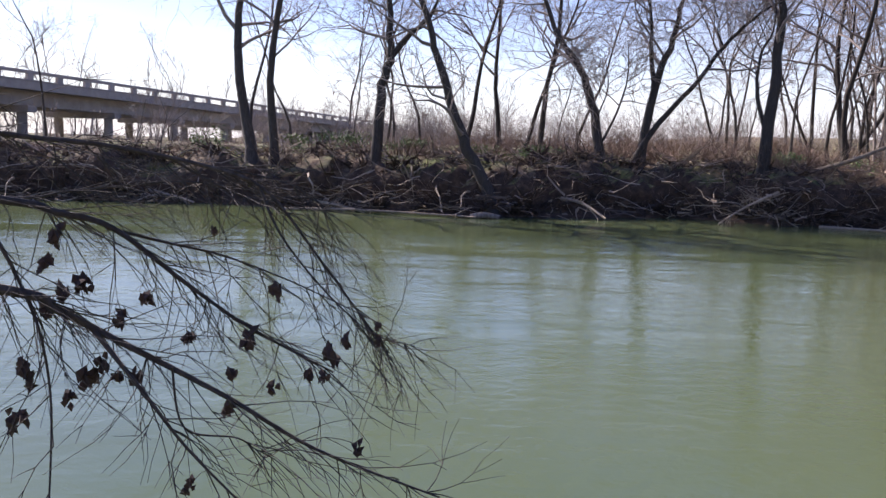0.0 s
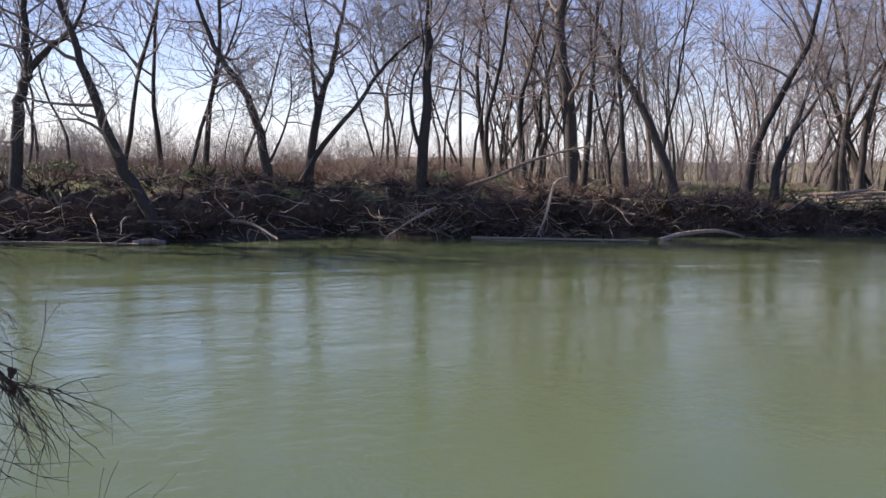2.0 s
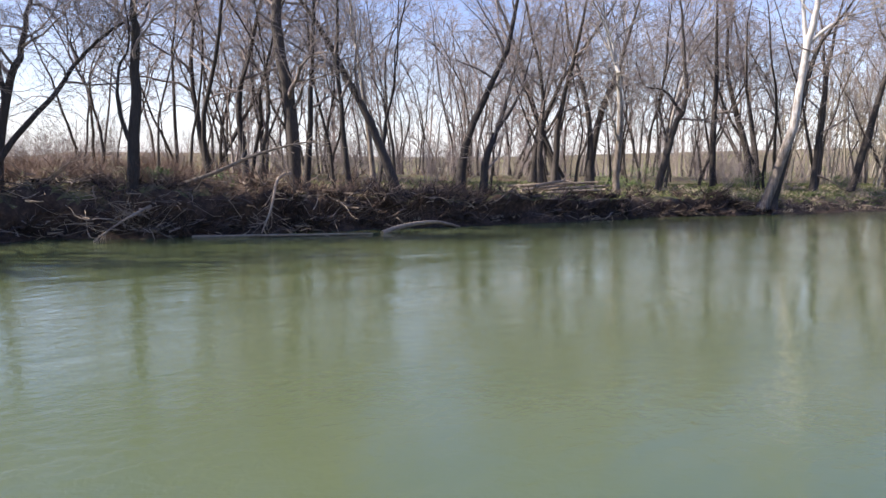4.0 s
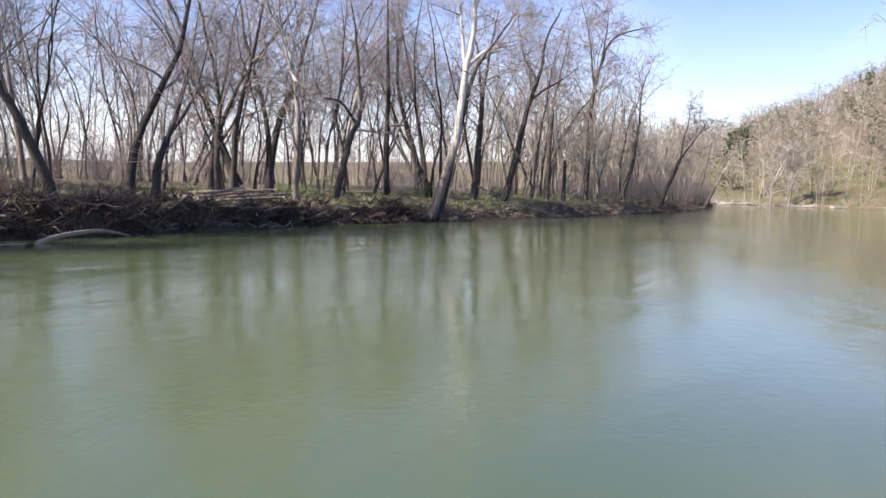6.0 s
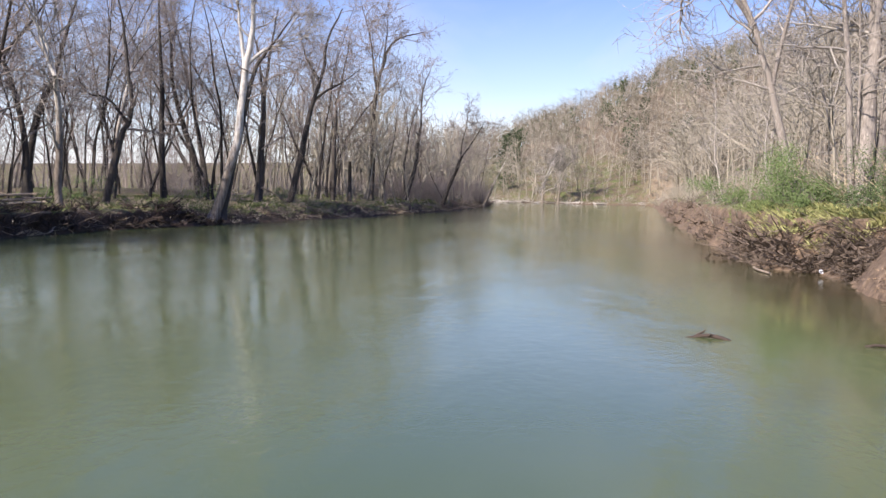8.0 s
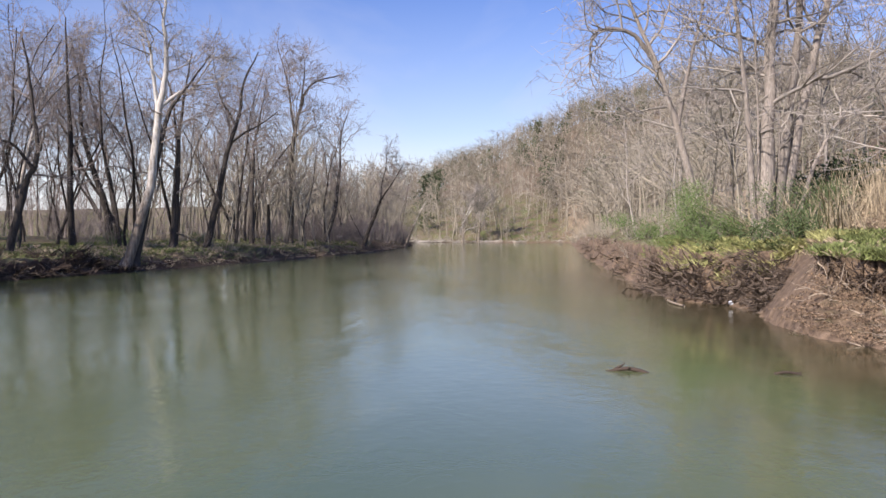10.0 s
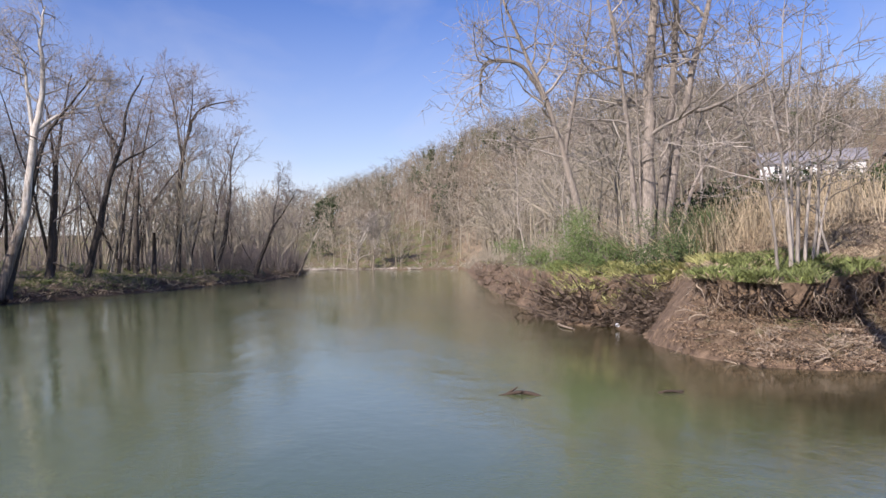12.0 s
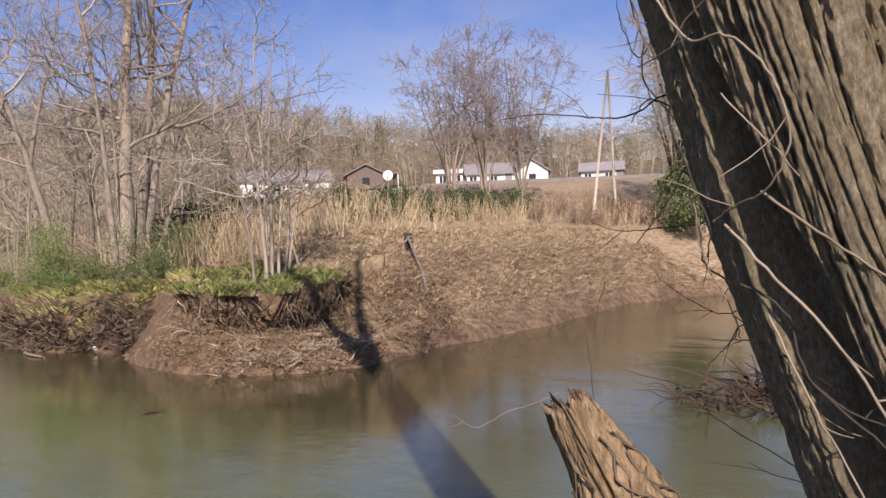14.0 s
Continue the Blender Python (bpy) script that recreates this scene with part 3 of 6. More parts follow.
for i, (x, y, tall, r, lx, ly, fork) in enumerate(FAR_TREES):
    far = math.hypot(x, y)
    m = tree_meshes(100 + i, tall, r, (lx, ly), 0.095, 0.28, (14, 7, 6), 0.31, 0.0115 * max(1, far / 60), fork, 0.95)
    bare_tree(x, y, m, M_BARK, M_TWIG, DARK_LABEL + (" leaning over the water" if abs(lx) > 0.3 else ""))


# ---- far bank, details
def spline(points, k=5):
    """A smooth line through a few points."""
    p = [Vector(q) for q in points]
    out = []
    for i in range(len(p) - 1):
        a, b, c, d = p[max(i - 1, 0)], p[i], p[i + 1], p[min(i + 2, len(p) - 1)]
        for j in range(k):
            t = j / k
            out.append(0.5 * (2 * b + (c - a) * t + (2 * a - 5 * b + 4 * c - d) * t * t + (3 * b - a - 3 * c + d) * t ** 3))
    return out + [p[-1]]


def taper(n, r0, r1):
    return [r0 + (r1 - r0) * i / (n - 1) for i in range(n)]


def lands(n, rng, x0, x1, y0, y1, d0, d1, keep=None):
    """About n random places on land, d0 to d1 metres from the water."""
    got = []
    while len(got) < n:
        x, y = rng.uniform(x0, x1, 4000), rng.uniform(y0, y1, 4000)
        d = to_shore(x, y)
        ok = (d > d0) & (d < d1) & ~((np.abs((x + 40.7) * 0.972 - (y - 64.8) * 0.234) < 11) & (y > 58) & (x < 5))
        if keep is not None:
            ok &= keep(x, y)
        got += list(zip(x[ok], y[ok]))
        if not ok.any():
            break
    got = np.array(got[:n])
    return np.column_stack([got, land(got[:, 0], got[:, 1])])


def rows(rng, p, scale, tall, lean=0.1, sink=0.03):
    n = len(p)
    return np.column_stack([p[:, 0], p[:, 1], p[:, 2] - sink, rng.uniform(0, 6.283, n), rng.uniform(*scale, n), rng.uniform(*tall, n), rng.normal(0, lean, n), rng.normal(0, lean, n)])


def brush_clump(seed, stems, tall, wide, r, kids=2):
    rng, b = random.Random(seed), Buf()
    for _ in range(stems):
        a = rng.uniform(0, 6.283)
        d = Vector((math.cos(a) * rng.uniform(0.1, wide), math.sin(a) * rng.uniform(0.1, wide), 1)).normalized()
        pts, rad = wander(rng, Vector((math.cos(a) * 0.1, math.sin(a) * 0.1, 0)), d, tall * rng.uniform(0.6, 1.1), r, r * 0.4, 3, 0.2, -0.02)
        b.tube(pts, rad, 3, False)
        for _ in range(kids):
            k = rng.randint(1, 2)
            tp, tr = wander(rng, pts[k], sub(rng, (pts[k + 1] - pts[k]).normalized(), rng.uniform(0.4, 0.9)), tall * rng.uniform(0.25, 0.5), r * 0.6, r * 0.3, 2, 0.2, 0)
            b.tube(tp, tr, 3, False)
    return triangles(b)


def stick_heap(seed, count, spread, r, bend=0.2):
    rng, b = random.Random(seed), Buf()
    for _ in range(count):
        a = rng.uniform(0, 6.283)
        p = Vector((rng.gauss(0, spread), rng.gauss(0, spread), rng.uniform(0.02, 0.18)))
        d = Vector((math.cos(a), math.sin(a), rng.uniform(-0.12, 0.3)))
        pts, rad = wander(rng, p, d, rng.uniform(0.5, 1.8), r * rng.uniform(0.5, 1.6), r * 0.3, 4, bend, -0.01)
        b.tube(pts, rad, 3, False)
    return triangles(b)


def tuft(seed, blades, tall, wide, w):
    rng = random.Random(seed)
    v, f = [], []
    for _ in range(blades):
        a, l = rng.uniform(0, 6.283), rng.uniform(0.5, 1.0)
        px, py = rng.gauss(0, wide * 0.4), rng.gauss(0, wide * 0.4)
        dx, dy = math.cos(a) * wide * l, math.sin(a) * wide * l
        k = len(v)
        v += [(px - w * math.sin(a), py + w * math.cos(a), 0), (px + w * math.sin(a), py - w * math.cos(a), 0),
              (px + dx * 0.45, py + dy * 0.45, tall * l * 0.7), (px + dx, py + dy, tall * l)]
        f += [(k, k + 1, k + 2), (k + 1, k + 3, k + 2)]
    return np.array(v), np.array(f)


def leaf_clump(seed, leaves, wide, tall, size):
    """A mass of small leaves on hidden twigs, uneven and gappy."""
    rng = random.Random(seed)
    v, f = [], []
    puffs = [(rng.gauss(0, wide * 0.45), rng.gauss(0, wide * 0.45), tall * rng.uniform(0.15, 0.9), rng.uniform(0.25, 0.5)) for _ in range(9)]
    for _ in range(leaves):
        q = rng.choice(puffs)
        c = Vector((q[0] + rng.gauss(0, q[3] * wide * 0.5), q[1] + rng.gauss(0, q[3] * wide * 0.5), max(0.02, q[2] + rng.gauss(0, q[3] * tall * 0.35))))
        a = Vector((rng.gauss(0, 1), rng.gauss(0, 1), rng.gauss(0, 1))).normalized() * size * rng.uniform(0.6, 1.3)
        b = a.orthogonal().normalized() * size * 0.35
        k = len(v)
        v += [tuple(c - a), tuple(c + b), tuple(c + a), tuple(c - b)]
        f += [(k, k + 1, k + 2), (k, k + 2, k + 3)]
    return np.array(v), np.array(f)


def far_tree(seed, limbs, tall, r, kids=2, spread=0.6):
    """A bare tree for the distance."""
    rng, b = random.Random(seed), Buf()
    pts, rad = wander(rng, Vector((0, 0, -0.5)), Vector((rng.gauss(0, 0.06), rng.gauss(0, 0.06), 1)), tall, r * 2.2, r * 0.6, 4, 0.05, 0.02)
    b.tube(pts, rad, 4, False)
    for i in range(limbs):
        u = 0.22 + 0.76 * (i + rng.random()) / limbs
        k = min(int(u * 4), 3)
        p = pts[k].lerp(pts[k + 1], u * 4 - k)
        lp, lr = wander(rng, p, sub(rng, Vector((0, 0, 1)), rng.uniform(0.5, 1.0) * spread * 1.3), tall * rng.uniform(0.2, 0.42) * (1.2 - 0.6 * u), r, r * 0.4, 2, 0.15, 0.08)
        b.tube(lp, lr, 3, False)
        for _ in range(kids):
            q = lp[1].lerp(lp[2], rng.random())
            tp, tr = wander(rng, q, sub(rng, (lp[2] - lp[1]).normalized(), rng.uniform(0.4, 0.9)), tall * rng.uniform(0.08, 0.2), r * 0.6, r * 0.3, 1, 0.1, 0)
            b.tube(tp, tr, 3, False)
    return triangles(b)


def stems_tree(x, y, stems, mat, twig_mat, label, seed, counts=(9, 6, 6), reach=3.2, twig_r=0.008, start=0.3, z=None):
    """A tree of several stems. stems: rows of radius and the points that the stem passes, from the base."""
    t = new("tree")
    z0 = height(x, y) if z is None else z
    t.location = (x, y, z0)
    rng = random.Random(seed)
    cr = Buf()
    for r, pts in stems:
        tr = Buf()
        q = spline([Vector(w) - Vector((x, y, z0)) for w in pts], 5)
        q = [v + Vector((rng.gauss(0, r * 0.12), rng.gauss(0, r * 0.12), 0)) for v in q]
        rad = [r * (1.0 - 0.86 * (i / (len(q) - 1)) ** 0.9) for i in range(len(q))]
        rad[0] *= 1.35
        tr.tube(q, rad, 9 if r > 0.12 else 6)
        part("trunk", tr, mat, t)
        crown(rng, cr, q, rad, start, counts, reach * (0.6 + 0.4 * min(1, r / 0.2)), twig_r, 1.1, 0.03)
    part("crown", cr, twig_mat, t, "bare leafless limbs and fine twigs")
    return tagged(t, label, "tree")


# the front row of the far bank, limb by limb
FRONT = (
    ("tall dark tree forking low on the far bank", -3.4, 37.7, 301, (
        (0.29, [(-3.4, 37.7, 1.6), (-3.2, 37.8, 5.2), (-2.8, 37.8, 7.1), (-2.9, 37.8, 9.4), (-2.7, 37.8, 13), (-2.2, 37.6, 17)]),
        (0.17, [(-2.85, 37.8, 6.9), (-1.9, 37.8, 8.0), (-1.1, 37.9, 8.7), (-0.5, 37.9, 10.2), (0.4, 38.0, 13.5)]))),
    ("dark tree leaning out over the water from the bank foot", 2.0, 34.9, 302, (
        (0.33, [(2.1, 34.9, -0.2), (1.7, 35.1, 1.2), (0.6, 35.2, 3.3), (-0.3, 35.2, 5.9), (-1.0, 35.2, 8.0), (-1.9, 35.3, 11), (-2.3, 35.4, 15)]),)),
    ("dark tree leaning over the far bank", 7.3, 38.9, 303, (
        (0.27, [(7.35, 38.9, 1.8), (6.9, 39.0, 4.7), (6.1, 39.1, 6.8), (5.0, 39.3, 8.4), (4.1, 39.4, 10.6), (3.5, 39.4, 14)]),
        (0.08, [(7.2, 38.9, 3.2), (7.9, 38.8, 4.8), (8.3, 38.7, 6.4), (8.2, 38.6, 8.0)]),
        (0.06, [(7.2, 38.9, 3.0), (7.0, 38.7, 4.4), (7.4, 38.6, 6.0), (7.1, 38.5, 7.4)]))),
    ("dark tree of two diverging stems on the far bank", 9.2, 39.2, 304, (
        (0.25, [(9.2, 39.3, 1.8), (9.7, 39.2, 5.9), (10.4, 39.0, 8.3), (10.9, 38.9, 10.8), (11.6, 38.8, 14.5)]),
        (0.14, [(9.7, 39.2, 6.0), (9.5, 39.3, 7.6), (9.4, 39.3, 9.1), (9.1, 39.4, 10.9), (8.6, 39.5, 14)]),
        (0.16, [(8.6, 39.2, 2.0), (9.9, 38.8, 4.3), (11.5, 38.4, 6.3), (12.5, 38.1, 7.9), (13.8, 37.6, 9.3), (15.1, 37.2, 10.3), (16.2, 37, 12.4)]),
        (0.05, [(12.5, 38.1, 7.9), (12.2, 38.2, 8.7), (12.5, 38.2, 9.8)]))),
    ("dark crooked tree leaning on the grassy bank", 53.0, 34.6, 306, (
        (0.31, [(53.0, 34.6, 0.8), (53.4, 34.0, 4.3), (53.7, 33.5, 6.6), (54.1, 32.9, 8.4), (54.0, 33.1, 11.5), (53.8, 33.3, 14.5), (53.5, 33.6, 17)]),
        (0.14, [(53.9, 33.2, 7.6), (53.2, 34.2, 9.2), (52.4, 35.4, 9.6), (52.0, 36, 11.5)]))),
    ("tall straight tree on the grassy bank", 64.5, 36.4, 307, (
        (0.32, [(64.5, 36.4, 0.9), (64.5, 36.4, 9.1), (64.4, 36.4, 14.8), (64.4, 36.6, 20.9)]),)),
    ("tall tree leaning back into the woods", 77.9, 39.2, 308, (
        (0.33, [(77.9, 39.2, 1.0), (77.7, 39.6, 7), (77.2, 40.5, 13.1), (76.8, 41.2, 17.1), (76.3, 42.1, 21.8)]),)),
    ("dark upright tree on the grassy bank", 73.6, 31.4, 309, (
        (0.31, [(73.6, 31.4, 0.9), (73.7, 31.1, 8.0), (73.8, 30.9, 12.6), (74.0, 30.3, 16.5), (74.3, 29.8, 20)]),)),
    ("curving dark tree with spreading limbs by the water", 75.8, 29.2, 310, (
        (0.38, [(75.7, 29.4, 0.6), (76.2, 28.1, 6.3), (76.4, 27.4, 10.2), (76.8, 26.3, 13.8), (77.1, 25.6, 17.8), (77.5, 24.3, 20.6)]),
        (0.17, [(76.5, 27.2, 11.4), (77.0, 25.8, 12.6), (77.5, 24.3, 13.5), (77.9, 22.6, 14.8)]),
        (0.16, [(76.7, 26.5, 13.6), (76.4, 27.4, 15.2), (76.2, 28.0, 16.9), (76.1, 28.4, 19.8)]))),
    ("slender dark tree by the water", 86.7, 28.3, 311, (
        (0.29, [(86.7, 28.3, 0.9), (86.7, 28.1, 8.1), (86.8, 27.9, 12.5), (87.0, 27.3, 15.2), (87.2, 26.5, 19.8)]),)),
    ("tall tree with wide bare limbs near the bend", 95.0, 26.2, 312, (
        (0.36, [(95.0, 26.2, 0.9), (95.1, 26.0, 8.6), (95.1, 25.8, 13.0), (95.4, 24.9, 17.9), (95.7, 23.5, 20.8), (96.5, 20.0, 21.9)]),
        (0.2, [(95.2, 25.5, 14.6), (95.1, 26.0, 18), (95.0, 26.3, 20.7), (94.7, 27.5, 25.5)]),
        (0.14, [(95.4, 24.9, 17.9), (95.5, 24.5, 21), (95.5, 24.3, 23.7)]))),
    ("dark tree standing against the white sycamore", 60.0, 28.6, 313, (
        (0.28, [(59.9, 28.7, 0.4), (60.4, 27.4, 7.1), (60.9, 26.3, 12.2), (61.4, 25.0, 14.4), (62.2, 23.4, 17)]),)),
    ("upright dark tree with a bowed low limb on the bank", 14.1, 36.5, 305, (
        (0.31, [(14.1, 36.6, 1.2), (14.3, 36.5, 5.3), (14.4, 36.5, 8.5), (14.4, 36.5, 10.6), (14.7, 36.5, 14.5), (14.6, 36.4, 18.5)]),
        (0.12, [(14.2, 36.5, 3.9), (13.7, 36.7, 5.6), (13.7, 36.7, 7.4), (14.2, 36.6, 8.8), (13.9, 36.7, 11.5)]))))
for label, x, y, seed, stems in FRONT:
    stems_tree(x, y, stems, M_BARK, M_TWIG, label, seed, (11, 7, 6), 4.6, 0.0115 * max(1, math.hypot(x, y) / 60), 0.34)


# white-limbed sycamores at the water's edge
def sycamore(x, y, tall, r, lean, fork, seed, label):
    far = math.hypot(x, y)
    m = tree_meshes(seed, tall, r, lean, 0.05, 0.42, (14, 7, 6), 0.33, 0.012 * max(1, far / 50), fork, 0.6)
    return bare_tree(x, y, m, M_WHITE, M_TWIG_WHITE, label)


stems_tree(59.5, 29.2, [
    (0.42, [(59.4, 29.3, 0.3), (60.2, 27.6, 6.5), (60.6, 27.0, 12.2), (60.8, 26.4, 16.0), (60.7, 26.5, 19.7), (60.9, 26.2, 22)]),
    (0.2, [(60.6, 27.0, 12.2), (60.5, 27.3, 15), (60.3, 27.6, 17.7), (59.9, 28.4, 20)]),
    (0.17, [(60.7, 26.8, 12.8), (61.2, 25.6, 13.9), (61.6, 24.6, 14.4), (62.2, 22.8, 17.5)])],
    M_WHITE, M_TWIG_WHITE, "white-barked sycamore forking above the far bank edge", 900, (11, 7, 6), 4.4, 0.012, 0.5)
sycamore(47.9, 34.4, 18, 0.28, (-0.02, 0.02), 0.5, 901, "slender white-topped sycamore on the grassy bank")
sycamore(30.8, 40.5, 19, 0.2, (-0.1, 0.08), 0, 902, "slender pale sycamore among dark trunks")
sycamore(63.5, 41, 19, 0.25, (0.05, -0.1), 0, 903, "slender pale sycamore among dark trunks")
sycamore(190.5, 10.6, 15, 0.3, (0.0, 0.06), 0.45, 904, "white-barked sycamore at the river bend")
sycamore(190.8, 7.2, 13, 0.28, (0.0, -0.05), 0.45, 905, "white-barked sycamore at the river bend")

# slender woods behind the bank
rng_w = np.random.default_rng(11)
WOODS = []
for i in range(7):
    m = tree_meshes(300 + i, 15 + i * 0.7, 0.1 + 0.02 * (i % 4), (0.07 * (i % 3 - 1), 0), 0.11, 0.3, (10, 5, 5), 0.27, 0.0125, 0.45 if i in (2, 5) else 0)
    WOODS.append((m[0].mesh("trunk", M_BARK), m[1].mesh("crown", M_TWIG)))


def woods_tree(x, y, k, turn, scale):
    t = new("tree")
    t.location, t.rotation_euler[2], t.scale = (x, y, height(x, y)), turn, (scale,) * 3
    for name, me in zip(("trunk", "crown"), WOODS[k]):
        new(name, me).parent = t
    return tagged(t, "slender bare tree in the far-bank woods", "tree", "far-bank woods")


spots = np.vstack([lands(9, rng_w, -30, 12, 39, 75, 6, 45), lands(78, rng_w, 16, 70, 33, 85, 5, 42, lambda x, y: np.degrees(np.arctan2(x, y)) > 22), lands(58, rng_w, 66, 120, 20, 80, 3.0, 40), lands(36, rng_w, 112, 172, 18, 60, 1.5, 22)])
for i, (x, y, z) in enumerate(spots):
    woods_tree(x, y, i % 7, rng_w.uniform(0, 6.28), rng_w.uniform(0.7, 1.1) * (0.8 if x > 112 else 1.15 if x > 60 else 1.0))
for i, (x, y) in enumerate(((-55, 98), (-49, 92), (-44, 101), (-60, 108), (-52, 112), (-38, 110), (-9, 70))):
    woods_tree(x, y, (i * 3 + 1) % 7, 0.9 * i, 0.85 + 0.05 * (i % 4))
for i, (x, y) in enumerate(lands(24, rng_w, 15, 36, 42, 66, 7, 30, lambda x, y: np.degrees(np.arctan2(x, y)) > 18)[:, :2]):
    woods_tree(x, y, (i * 2) % 7, 0.7 * i, 0.8 + 0.07 * (i % 5))

FAR_SHAPES = [far_tree(40 + i, 11, 12 + i % 3, 0.07, 2, 0.6 + 0.05 * i) for i in range(6)]
p = np.vstack([lands(180, rng_w, 10, 178, 42, 150, 14, 110, lambda x, y: np.degrees(np.arctan2(x, y)) > 27), lands(110, rng_w, -120, 10, 95, 260, 30, 260), lands(230, rng_w, 84, 178, 18, 60, 1, 22)])
strew("bend_woods", FAR_SHAPES, rows(rng_w, p[290:], (0.6, 1.0), (0.6, 1.1)), M_TWIG_PALE, "tan leafless woods at the river bend", "woods")
p = p[:290]
strew("woodland", FAR_SHAPES, rows(rng_w, p, (0.6, 1.0), (0.6, 1.1)), M_TWIG, "grey-brown leafless woods behind the far bank", "woods")

# brush, sticks and grass of the far bank
BRUSH = [brush_clump(60 + i, 8, 1.5, 0.9, 0.013, 2) for i in range(5)]
p = np.vstack([lands(760, rng_w, -45, 15, 33, 55, 0.25, 8), lands(380, rng_w, 13, 34, 33, 46, 0.2, 3.5), lands(520, rng_w, -60, 50, 36, 80, 7, 30), lands(420, rng_w, 34, 172, 18, 42, 0.1, 2.2)])
r_ = rows(rng_w, p, (0.5, 1.3), (0.35, 1.0), 0.35)
far_scale = np.where(p[:, 0] > 34, 0.6, 1.0)
r_[:, 4] *= far_scale
r_[:, 5] *= far_scale * np.where((p[:, 0] < -3) & (to_shore(p[:, 0], p[:, 1]) > 2.5), 0.45, 1.0)
strew("brush", BRUSH, r_, M_BRUSH, "tangled red-brown winter brush along the far bank", "brush")
p = np.vstack([lands(60, rng_w, 10, 60, 38, 80, 8, 40), lands(160, rng_w, 60, 175, 18, 60, 3, 20), lands(160, rng_w, -40, 160, 60, 170, 40, 90)])
strew("undergrowth", [brush_clump(70 + i, 8, 3.2, 0.5, 0.014, 3) for i in range(4)], rows(rng_w, p, (0.7, 1.2), (0.6, 1.2), 0.15), M_TWIG, "thin grey saplings and undergrowth in the woods", "undergrowth")
HEAPS = [stick_heap(80 + i, 9, 0.5, 0.03) for i in range(5)]
p = np.vstack([lands(330, rng_w, -40, 16, 33, 42, 0.05, 3.2), lands(190, rng_w, 13, 34, 32, 42, 0.1, 3), lands(150, rng_w, 32, 170, 18, 40, 0.05, 1.6)])
r_ = rows(rng_w, p, (0.6, 1.3), (0.8, 1.8), 0.3)
dark = np.arange(len(p)) % 3 > 0
strew("driftwood", HEAPS, r_[~dark], M_STICK, "grey flood-washed sticks and branches on the bank", "driftwood")
strew("washed_roots", HEAPS, r_[dark], M_ROOT, "dark washed-out roots and branches on the bank", "roots")
# roots matted below the far bank, coloured black to deepen its shade
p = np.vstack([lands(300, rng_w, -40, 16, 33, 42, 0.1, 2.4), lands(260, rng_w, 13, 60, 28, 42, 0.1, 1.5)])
strew("root_mat", [stick_heap(260 + i, 16, 0.3, 0.035) for i in range(4)], rows(rng_w, p, (0.35, 0.7), (0.9, 2.4), 0.8), M_DARKROOT, "matted roots under the far bank, blackened for its shade", "roots")
THICKET = [brush_clump(270 + i, 16, 4.2, 0.55, 0.016, 4) for i in range(4)]
p = np.vstack([lands(30, rng_w, 8, 66, 42, 85, 9, 44, lambda x, y: np.degrees(np.arctan2(x, y)) > 25), lands(18, rng_w, 8, 40, 46, 85, 12, 44), lands(70, rng_w, -8, 42, 72, 120, 30, 80), lands(90, rng_w, 60, 178, 22, 75, 5, 34), lands(60, rng_w, -60, 8, 52, 100, 16, 60), lands(130, rng_w, 105, 178, 18, 40, 0.8, 9)])
back = lands(120, rng_w, -50, 30, 62, 125, 26, 80)
strew("back_brush", BRUSH, rows(rng_w, back, (1.6, 2.6), (0.8, 1.8), 0.25), M_TWIG, "grey-brown winter brush far behind the bank", "brush")
strew("thicket", THICKET, rows(rng_w, p, (0.8, 1.5), (0.6, 1.25), 0.2), M_TWIG, "grey-brown winter thicket behind the bank trees", "thicket")
p = np.vstack([lands(55, rng_w, -6, 22, 38, 60, 4, 13), lands(40, rng_w, 10, 24, 38, 60, 6, 20)])
strew("scrub", [brush_clump(290 + i, 14, 2.0, 0.7, 0.012, 4) for i in range(4)], rows(rng_w, p, (0.8, 1.5), (0.3, 0.75), 0.25), M_BRUSH, "knee-high red-brown scrub behind the bank edge", "brush")
p = np.vstack([lands(150, rng_w, -40, 15, 33, 42, 0.0, 2.6), lands(30, rng_w, 13, 34, 32, 42, 0.05, 2)])
strew("stranded_branches", [stick_heap(300 + i, 5, 0.4, 0.023, 0.38) for i in range(6)], rows(rng_w, p, (0.9, 1.7), (0.8, 2.6), 0.5), M_STICK, "pale flood-stranded branches caught in the bank", "driftwood")
TUFTS = [tuft(20 + i, 12, 0.34, 0.18, 0.014) for i in range(5)]
p = np.vstack([lands(6000, rng_w, 26, 112, 20, 50, 0.9, 11), lands(500, rng_w, -30, 26, 34, 50, 2.5, 12)])
strew("grass", TUFTS, rows(rng_w, p, (0.9, 2.4), (0.45, 1.15), 0.4), M_GRASS, "short green grass between the bank trees", "grass")
p = lands(3000, rng_w, 26, 112, 20, 50, 0.4, 9)
strew("dry_grass", TUFTS, rows(rng_w, p, (0.8, 2.2), (0.5, 1.3), 0.5), M_STRAW, "dry tan grass on the bank edge", "grass")


